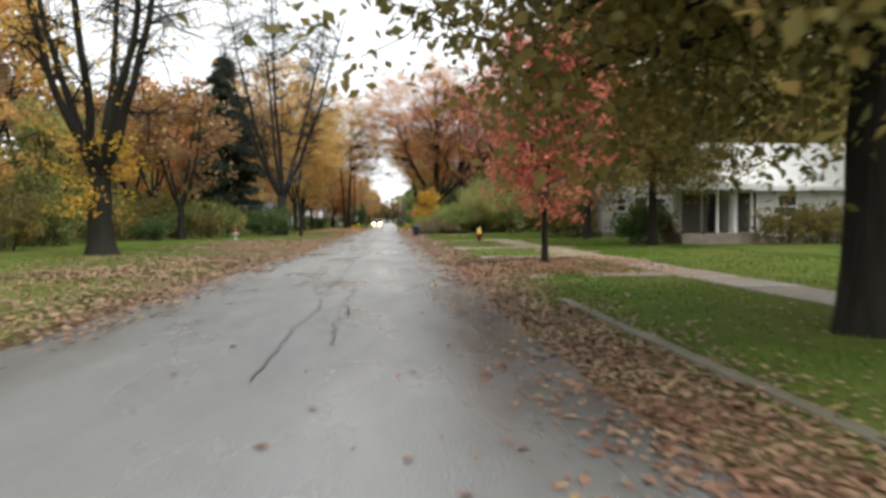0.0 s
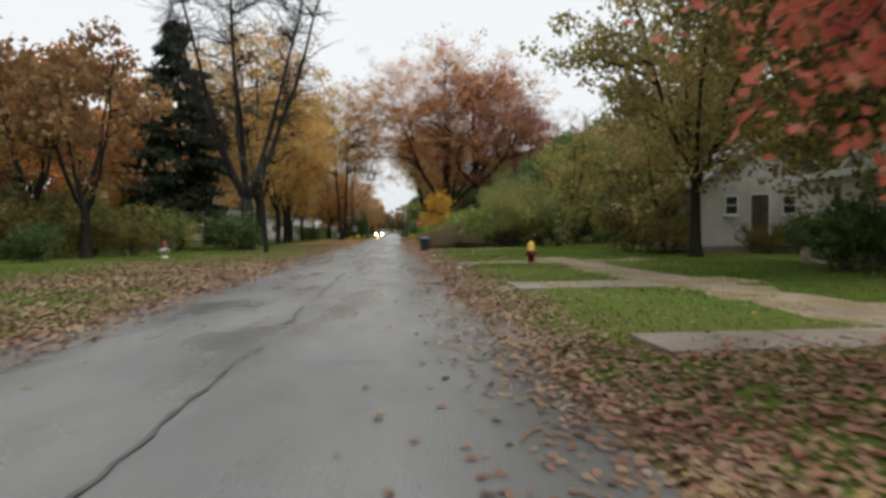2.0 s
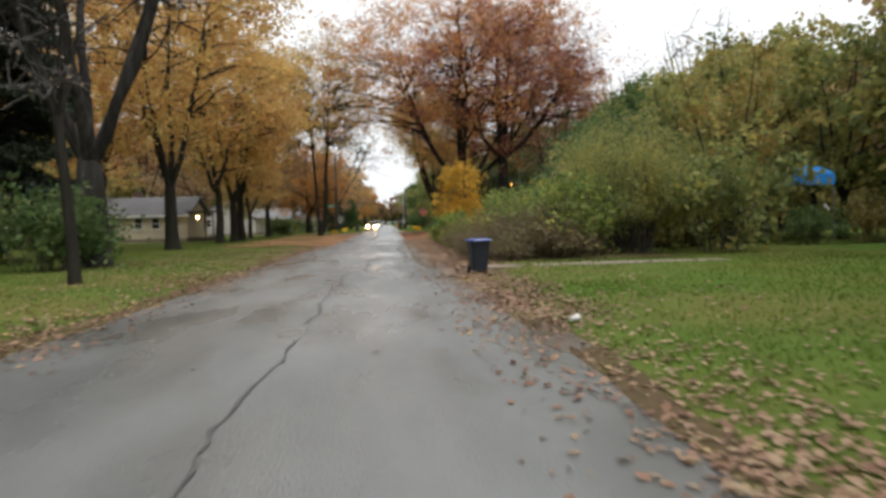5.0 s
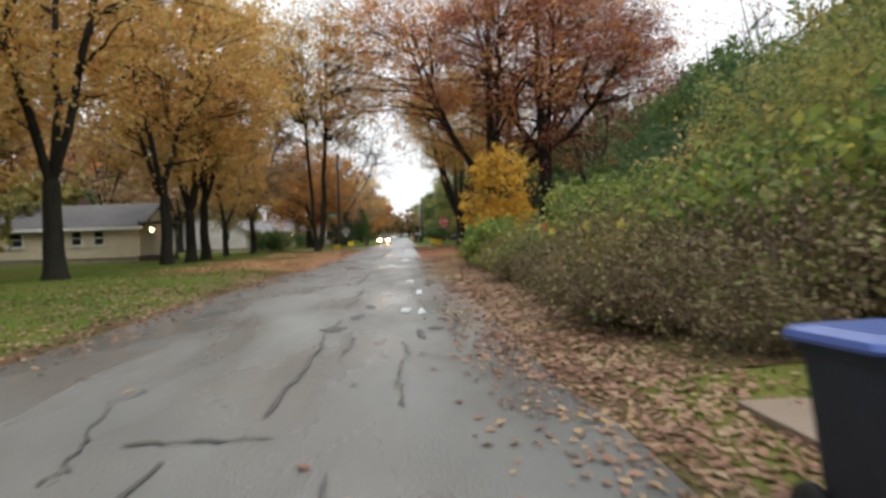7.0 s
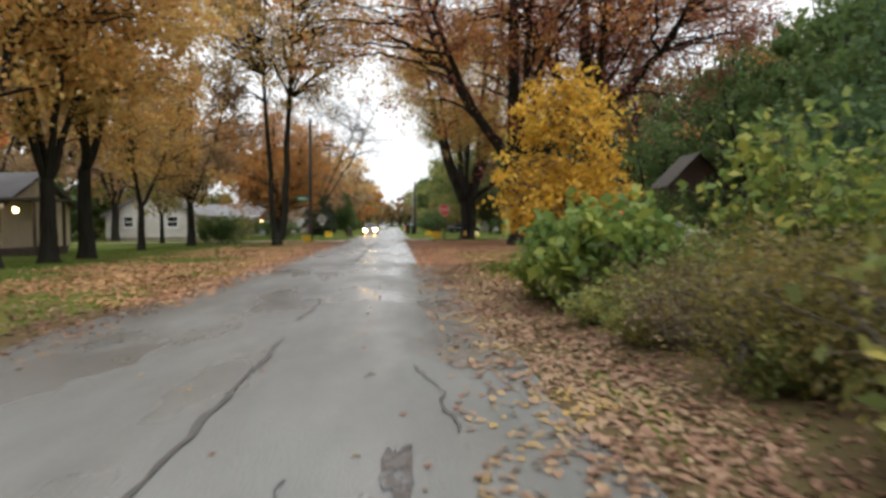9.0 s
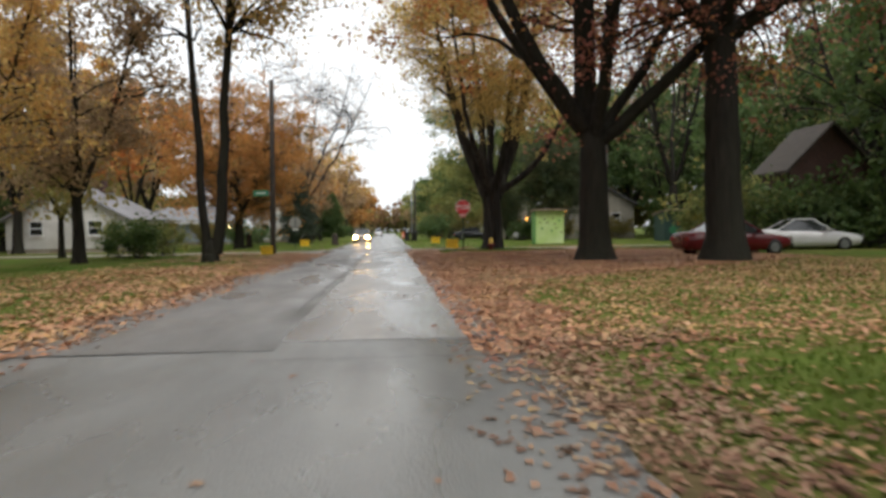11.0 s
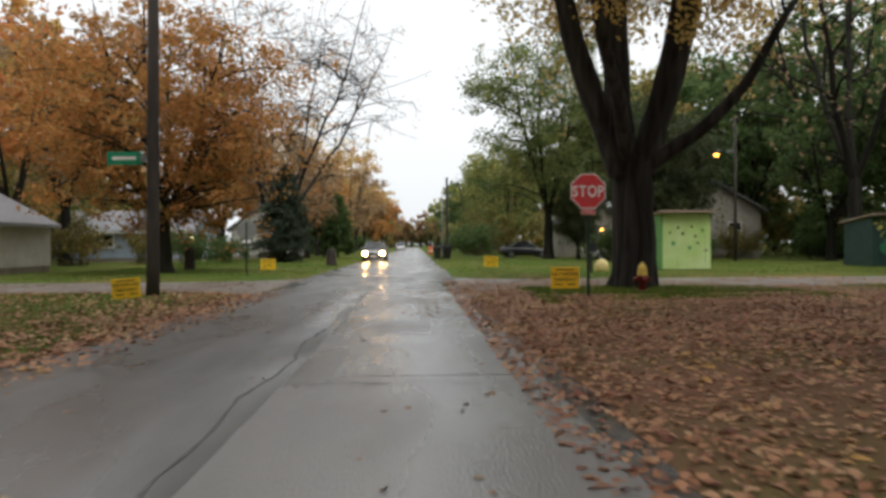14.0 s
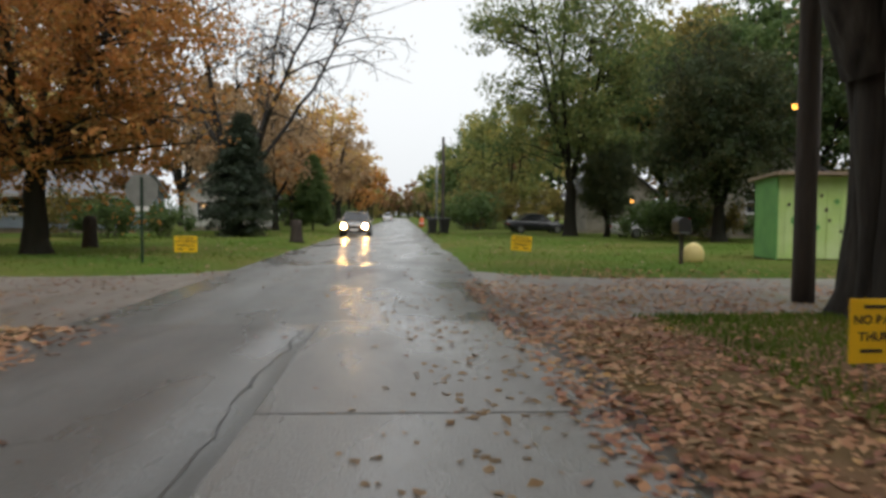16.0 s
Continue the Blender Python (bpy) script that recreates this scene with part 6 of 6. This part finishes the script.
for v in bm.verts:
    v.co.y *= .6
    v.co += Vector((0, 0, 0.04)) + Vector((noise.noise(v.co * 4), noise.noise(v.co * 4 + Vector((3, 0, 0))), 0)) * .03
part("body", bm, M["pale_yellow"], yb)

for lx, ly, rz in [(2.1, 40.7, 30), (1.95, 52.4, 110)]:
    cup = empty("paper_cup", lx, ly, 0.05, rz)
    cup.rotation_euler.x = radians(82)
    tagged(cup, "crushed white paper cup lying in the gutter", "litter")
    part("cup", lathe([(.030, -.05), (.034, -.02), (.030, .01), (.043, .06)], 12), M["trim_white"], cup)
    part("rim", lathe([(.043, .058), (.047, .062), (.045, .068)], 12), M["trim_white"], cup)

st = empty("tree_stump", -11.0, 149.0)
tagged(st, "tall brown tree stump on the lawn", "stump")
part("wood", lathe([(.36, -.1), (.27, .15), (.23, .6), (.24, 1.0), (.18, 1.15), (.05, 1.18)], 12), M["stump"], st)
st2 = empty("tree_stump", -4.9, 156.0)
tagged(st2, "low brown tree stump near the kerb", "stump")
part("wood", lathe([(.42, -.1), (.30, .15), (.24, .7), (.22, 1.0), (.05, 1.04)], 12), M["stump"], st2)

tp = empty("canopy", 16.0, 73.0, -0.2)
tagged(tp, "bright blue tarp canopy on poles", "canopy")
bm = bmesh.new()
nx, ny = 10, 6
g = [[bm.verts.new((-1.4 + 2.8 * i / nx, -1 + 2 * j / ny, 2.95 + .35 * (1 - abs(2 * j / ny - 1)) + .06 * noise.noise((i * .7, j * .9, 2)))) for i in range(nx + 1)] for j in range(ny + 1)]
for j in range(ny):
    for i in range(nx):
        bm.faces.new((g[j][i], g[j][i + 1], g[j + 1][i + 1], g[j + 1][i]))
ed = [bm.verts.new((v.co.x, v.co.y - .01, v.co.z - .42 - .06 * random.random())) for v in g[0]]
for i in range(nx):
    bm.faces.new((g[0][i + 1], g[0][i], ed[i], ed[i + 1]))
part("cover", bm, M["tarp_blue"], tp)
for a, b in ((-1.35, -.95), (1.35, -.95), (-1.35, .95), (1.35, .95)):
    bm = bmesh.new()
    rod(bm, (a, b, -.1), (a, b, 2.95), .025)
    part("leg", bm, M["galv"], tp)
rp = empty("tarp_heap", 7.9, 98.6)
tagged(rp, "red tarp draped over a heap", "tarp")
bm = bmesh.new()
g = [[bm.verts.new((-.6 + 1.2 * i / 8, -.5 + 1.0 * j / 8, 1.8 * max(0, 1 - (abs(i - 4) / 4) ** 2 * .55 - (abs(j - 4) / 4) ** 2 * .55) + .08 * noise.noise((i * .8, j * .8, 5)))) for i in range(9)] for j in range(9)]
for j in range(8):
    for i in range(8):
        bm.faces.new((g[j][i], g[j][i + 1], g[j + 1][i + 1], g[j + 1][i]))
part("cover", bm, M["tarp_red"], rp)
for x, y in [(1.9, 205.0)]:
    br = empty("traffic_barrel", x, y)
    tagged(br, "orange traffic barrel beside the road", "barrel")
    part("body", lathe([(.30, 0), (.29, .3), (.27, .32), (.26, .62), (.24, .64), (.23, .95), (.10, 1.0)], 14), M["orange_plastic"], br)
    part("band", lathe([(.292, .33), (.275, .45)], 14), M["sign_white"], br)

# ---------------------------------------------------------------- cars


def car(x, y, rz, paint, label, lit=False, length=4.4, width=1.76, height=1.45):
    """A saloon: lofted body, glasshouse, wheels, lamps, bumpers. It faces -y."""
    top = empty("car", x, y, 0, rz)
    tagged(top, label, "car", group="cars")
    h, hw, L = height, width / 2, length / 2
    # cross-sections from nose to tail: (y, half width, bottom, belt)
    sec = [(-L, .80, .38, .62), (-L + .12, .92, .27, .70), (-L + .55, .985, .22, .79), (-L + 1.25, 1.0, .20, .88), (0, 1.0, .20, .93), (L - 1.1, 1.0, .20, .96), (L - .35, .97, .24, .96), (L - .06, .90, .32, .90), (L, .82, .42, .80)]
    bm = bmesh.new()
    rings = []
    for yy, k, zb, zt in sec:
        w = hw * k
        prof = [(-w * .86, zb), (-w * .98, zb + .12), (-w, (zb + zt) / 2), (-w * .95, zt - .08), (-w * .82, zt), (0, zt + .035), (w * .82, zt), (w * .95, zt - .08), (w, (zb + zt) / 2), (w * .98, zb + .12), (w * .86, zb)]
        rings.append([bm.verts.new((px, yy, pz)) for px, pz in prof])
    for a, b in zip(rings, rings[1:]):
        for i in range(10):
            bm.faces.new((a[i], b[i], b[i + 1], a[i + 1]))
        bm.faces.new((a[10], b[10], b[0], a[0]))
    bm.faces.new(rings[0])
    bm.faces.new(list(reversed(rings[-1])))
    bmesh.ops.recalc_face_normals(bm, faces=bm.faces)
    for f in bm.faces:
        f.smooth = True
    body = part("body", bm, M[paint], top)
    # glasshouse and roof
    lo = [(-L + 1.25, .80, .90), (-L + 2.05, .68, h - .03), (L - 1.55, .68, h - .02), (L - .75, .78, .95)]
    bm = bmesh.new()
    a = [[bm.verts.new((s * hw * .92, lo[0][0], .88)), bm.verts.new((s * hw * .72, lo[1][0], h - .06)), bm.verts.new((s * hw * .72, lo[2][0], h - .05)), bm.verts.new((s * hw * .90, lo[3][0], .93))] for s in (-1, 1)]
    bm.faces.new(a[0]), bm.faces.new(list(reversed(a[1])))
    for i in range(3):
        bm.faces.new((a[0][i + 1], a[0][i], a[1][i], a[1][i + 1]))
    bmesh.ops.recalc_face_normals(bm, faces=bm.faces)
    part("glass", bm, M["window"], top)
    part("roof", bx(-hw * .73, hw * .73, lo[1][0] - .02, lo[2][0] + .02, h - .055, h, bevel=.025), M[paint], top)
    for s in (-1, 1):
        for p, q in ((0, 1), (2, 3)):
            bm = bmesh.new()
            rod(bm, a_pt(s, hw, lo, p, h), a_pt(s, hw, lo, q, h), .035, 6)
            part("pillar", bm, M[paint], top)
        part("mirror", bx(s * (hw + .10) - .09, s * (hw + .10) + .09, lo[0][0] + .25, lo[0][0] + .37, .90, 1.03, bevel=.02), M[paint], top)
        for wy in (-L + .82, L - .86):
            bm = lathe([(.10, -.10), (.29, -.10), (.315, -.07), (.315, .07), (.29, .10), (.10, .10)], 20)
            bmesh.ops.transform(bm, matrix=Matrix.Translation((s * (hw - .10), wy, .315)) @ Matrix.Rotation(radians(90), 4, "Y"), verts=bm.verts)
            wh = part("wheel", bm, M["rubber"], top)
            bm = lathe([(.19, -.105), (.20, 0), (.19, .105)], 16)
            bmesh.ops.transform(bm, matrix=Matrix.Translation((s * (hw - .10), wy, .315)) @ Matrix.Rotation(radians(90), 4, "Y"), verts=bm.verts)
            part("rim", bm, M["galv"], wh)
        part("headlight", lathe([(.03, -.02), (.13, -.02), (.145, .03), (.10, .06)], 14), M["headlight" if lit else "headlight_off"], top).matrix_local = pose(s * hw * .70, -L - .005, .62, 90)
        part("tail_lamp", bx(s * hw * .74 - .14, s * hw * .74 + .14, L - .05, L + .012, .62, .78, bevel=.02), M["tail"], top)
    part("grille", bx(-hw * .42, hw * .42, -L - .02, -L + .05, .50, .66, bevel=.015), M["car_trim"], top)
    part("bumper", bx(-hw * .86, hw * .86, -L - .06, -L + .10, .30, .47, bevel=.04), M["car_trim"], top)
    part("plate", bx(-.22, .22, -L - .075, -L - .062, .36, .46), M["sign_white"], top)
    part("windscreen_trim", bx(-hw * .88, hw * .88, lo[0][0] - .06, lo[0][0] + .02, .90, .925), M["car_trim"], top)
    return top


def a_pt(s, hw, lo, i, h):
    return [(s * hw * .92, lo[0][0], .88), (s * hw * .72, lo[1][0], h - .05), (s * hw * .72, lo[2][0], h - .05), (s * hw * .90, lo[3][0], .93)][i]


car(-2.95, 167.5, 0, "car_silver", "silver car with lit headlights on the wet road", True)
car(-3.0, 262.0, 180, "car_white", "white car far down the road", False, height=1.6)
car(13.65, 119.1, 94, "car_red", "dark red car parked on the leafy lot")
car(18.6, 122.4, 80, "car_white", "white car parked on the leafy lot")
car(14.2, 165.2, 100, "car_white", "white car parked behind a hedge")
car(9.4, 176.0, 95, "car_dark", "dark car parked beside the lawn")

# ---------------------------------------------------------------- grass and fallen leaves


def scatter(name, n, region, density, size, leaf, label, category, seed, flat=True, zfun=ground_z, lift=0.022):
    """Loose leaves or blades over a stretch of ground; density(x, y) from 0 to 1 keeps or drops each."""
    rs = np.random.RandomState(seed)
    x0, x1, y0, y1 = region
    xy = np.stack([rs.uniform(x0, x1, n), rs.uniform(y0, y1, n)], 1)
    keep = np.array([rs.uniform() < density(a, b) for a, b in xy])
    xy = xy[keep]
    z = np.array([max(zfun(a, b), -0.008 if edge_l(b) < a < edge_r(b) else -0.014) for a, b in xy])
    c = np.column_stack([xy, z + lift])
    if flat:
        q = leaf_quads(c, size, rs, up=6.0, narrow=0.7)
        low = q[:, :, 2].min(1) - (c[:, 2] - lift) - 0.017
        q[:, :, 2] -= np.minimum(low, 0)[:, None]
    else:
        m = len(c)
        a = rs.uniform(0, 2 * np.pi, m)
        d = np.stack([np.cos(a), np.sin(a), 0 * a], 1)
        hgt = size * rs.uniform(.5, 1.3, (m, 1))
        tip = np.column_stack([rs.normal(size=(m, 2)) * .35 * hgt, hgt])
        c[:, 2] -= lift + .01
        q = np.stack([c - d * .014, c + d * .014, c + tip], 1)
    ob = new(name, quads_mesh(name, q, M["leaf_" + leaf]))
    tagged(ob, label, category, kind="stuff")


def nz(x, y, s, o):
    return noise.noise((x * s + o, y * s, o * 1.7))


def d_right(x, y):
    if y > 97:
        return 0.9 if x > 1.2 + .25 * nz(x, y, .8, 1) else 0.12
    e = 1.5 * math.exp(-((x - 1.85) / .6) ** 2)
    if 17 < y < 26:
        e = max(e, .6 * math.exp(-((x - 3.3) / 1.5) ** 2) * (1 if 18 < y < 24.6 else .3))
    return min(1, e * (.75 + .9 * nz(x, y, .35, 2)) + .03 + (.12 if .4 < x < 1.3 and nz(x, y, .5, 6) > .1 else 0))


def d_left(x, y):
    base = 1.2 * math.exp(-((x + 4.6) / .8) ** 2)
    wide = (18 < y < 48) or y > 84
    base += (1.0 if wide else .3) * math.exp(-((x + 6.8) / 2.6) ** 2) * min(1.2, max(0, nz(x, y, .2, 5) * 1.4 + .75))
    return min(1, base * (.8 + .7 * nz(x, y, .4, 9)) + .02)


def d_lot(x, y):
    if y > STREET_0 - .6:
        return .8 * max(0, nz(x, y, .5, 3) + .4) * (1 if x < 5 else .5)
    if x > 2.5 + max(0, (y - 105.5) * 1.3) + 1.2 * nz(x, y, .6, 7):
        return .5
    island = y > 127.4 and x > 2.6
    return (.12 if y > 128.6 and x > 2.8 else .6 if island else .95) * min(1, max(.25, .85 + nz(x, y, .35, 4)))


scatter("fallen_leaves", 95000, (0.5, 5.2, 3, 64), d_right, .078, "litter", "brown fallen leaves along the gutter and verge", "fallen leaves", 61)
scatter("fallen_leaves", 38000, (0.6, 3.2, 64, 98), d_right, .076, "litter", "wet fallen leaves along the ragged road edge", "fallen leaves", 62)
scatter("fallen_leaves", 6000, (1.5, 6.5, 17.8, 25.2), lambda x, y: .7 * max(0, .7 + .8 * nz(x, y, .5, 1)), .09, "litter_red", "dull red fallen leaves under a red maple", "fallen leaves", 63)
scatter("fallen_leaves", 34000, (-12, -3.2, 48, 86), d_left, .09, "litter", "brown fallen leaves along the far verge", "fallen leaves", 64)
scatter("fallen_leaves", 52000, (-11, -3.2, 10, 48), d_left, .105, "litter", "dense brown leaf litter on the lawn under trees", "fallen leaves", 69)
scatter("fallen_leaves", 50000, (-10, -3.2, 86, 131), d_left, .10, "litter_lot", "brown leaf litter spread over the far verge", "fallen leaves", 70)
scatter("fallen_leaves", 115000, (0.9, 15, 97, 139), d_lot, .082, "litter_lot", "thick carpet of wet brown fallen leaves", "fallen leaves", 65)
scatter("fallen_leaves", 18000, (0.9, 12, 96, 133), d_lot, .09, "litter_red", "wet dark red-brown leaves in the carpet", "fallen leaves", 66)
scatter("fallen_leaves", 3500, (-4, 1.4, 4, 175), lambda x, y: .5 + .5 * nz(x, y, .3, 2) if x > -.2 or x < -3.2 else .12, .085, "litter", "scattered leaves stuck on the wet road", "fallen leaves", 67)
scatter("fallen_leaves", 3500, (-9, 9, 137, 175), lambda x, y: .35 if (x < -3.6 or x > 1.2) else .05, .11, "litter", "leaves scattered on the verges past the crossing", "fallen leaves", 68)


def d_grass(x, y):
    if 97 < y < 131 and 0 < x < min(14, 2.5 + max(0, (y - 105.5) * 1.3)) and y < 126:
        return 0
    if edge_l(y) - .35 < x < edge_r(y) + .45 + .4 * nz(x, y, .9, 3) or STREET_0 - .8 < y < STREET_1 + .8:
        return 0
    if 5.62 < x < 6.78 and 3 < y < 47.2:
        return 0.03 if 5.75 + .1 * nz(x, y, 1.5, 4) < x < 6.62 + .12 * nz(x, y, 1.5, 8) else .8
    return min(1, .65 + .8 * nz(x, y, .3, 12))


scatter("grass", 110000, (1.8, 13, 7, 66), d_grass, .06, "grass", "short green lawn grass", "grass", 71, False)
scatter("grass", 90000, (-14, -4.4, 8, 131), d_grass, .06, "grass", "short green lawn grass", "grass", 72, False)
scatter("grass", 30000, (1.8, 22, 137.5, 175), d_grass, .075, "grass", "short green lawn grass", "grass", 73, False)
scatter("grass", 26000, (-15, -4.2, 137.5, 180), d_grass, .075, "grass", "short green lawn grass", "grass", 74, False)
scatter("grass", 22000, (2.4, 15, 97, 114), d_grass, .07, "grass", "thin lawn grass beside the leafy lot", "grass", 77, False)
scatter("grass", 24000, (2.4, 13, 86, 97.5), d_grass, .07, "grass", "short lawn grass beside the thicket", "grass", 78, False)
scatter("fallen_leaves", 7000, (2.2, 12, 86, 98), lambda x, y: .6 + .5 * nz(x, y, .4, 3), .09, "litter_lot", "leaves scattered on the lawn by a small yellow tree", "fallen leaves", 79)
scatter("fallen_leaves", 5000, (-16, -3.6, 130.5, 139), lambda x, y: .7 * max(0, .5 + 1.0 * nz(x, y, .4, 5)), .085, "litter", "wet brown leaves strewn on the side street", "fallen leaves", 81)
scatter("grass", 25000, (2.6, 9, 126.2, 132), lambda x, y: d_grass(x, y) * min(1, max(0, .35 + 1.6 * nz(x, y, .7, 6)) + (.9 if y > 128.7 + .5 * nz(x, y, .9, 2) and x > 2.7 + .5 * nz(x, y, .9, 5) else 0)), .085, "grass", "tufty grass at the corner", "grass", 75, False)
scatter("fallen_leaves", 7500, (-0.9, 9, 124.5, 134.5), lambda x, y: (.15 if 128.6 < y < 131.6 and x > 2.8 else .9) * min(1, max(0, (x + .8) / 2.4)) * max(0, .6 + .8 * nz(x, y, .7, 3)), .085, "tan", "tan leaves strewn over the wet corner of the crossing", "fallen leaves", 80)
scatter("grass", 16000, (11, 30, 126, 131.5), d_grass, .08, "grass", "short green lawn grass", "grass", 76, False)
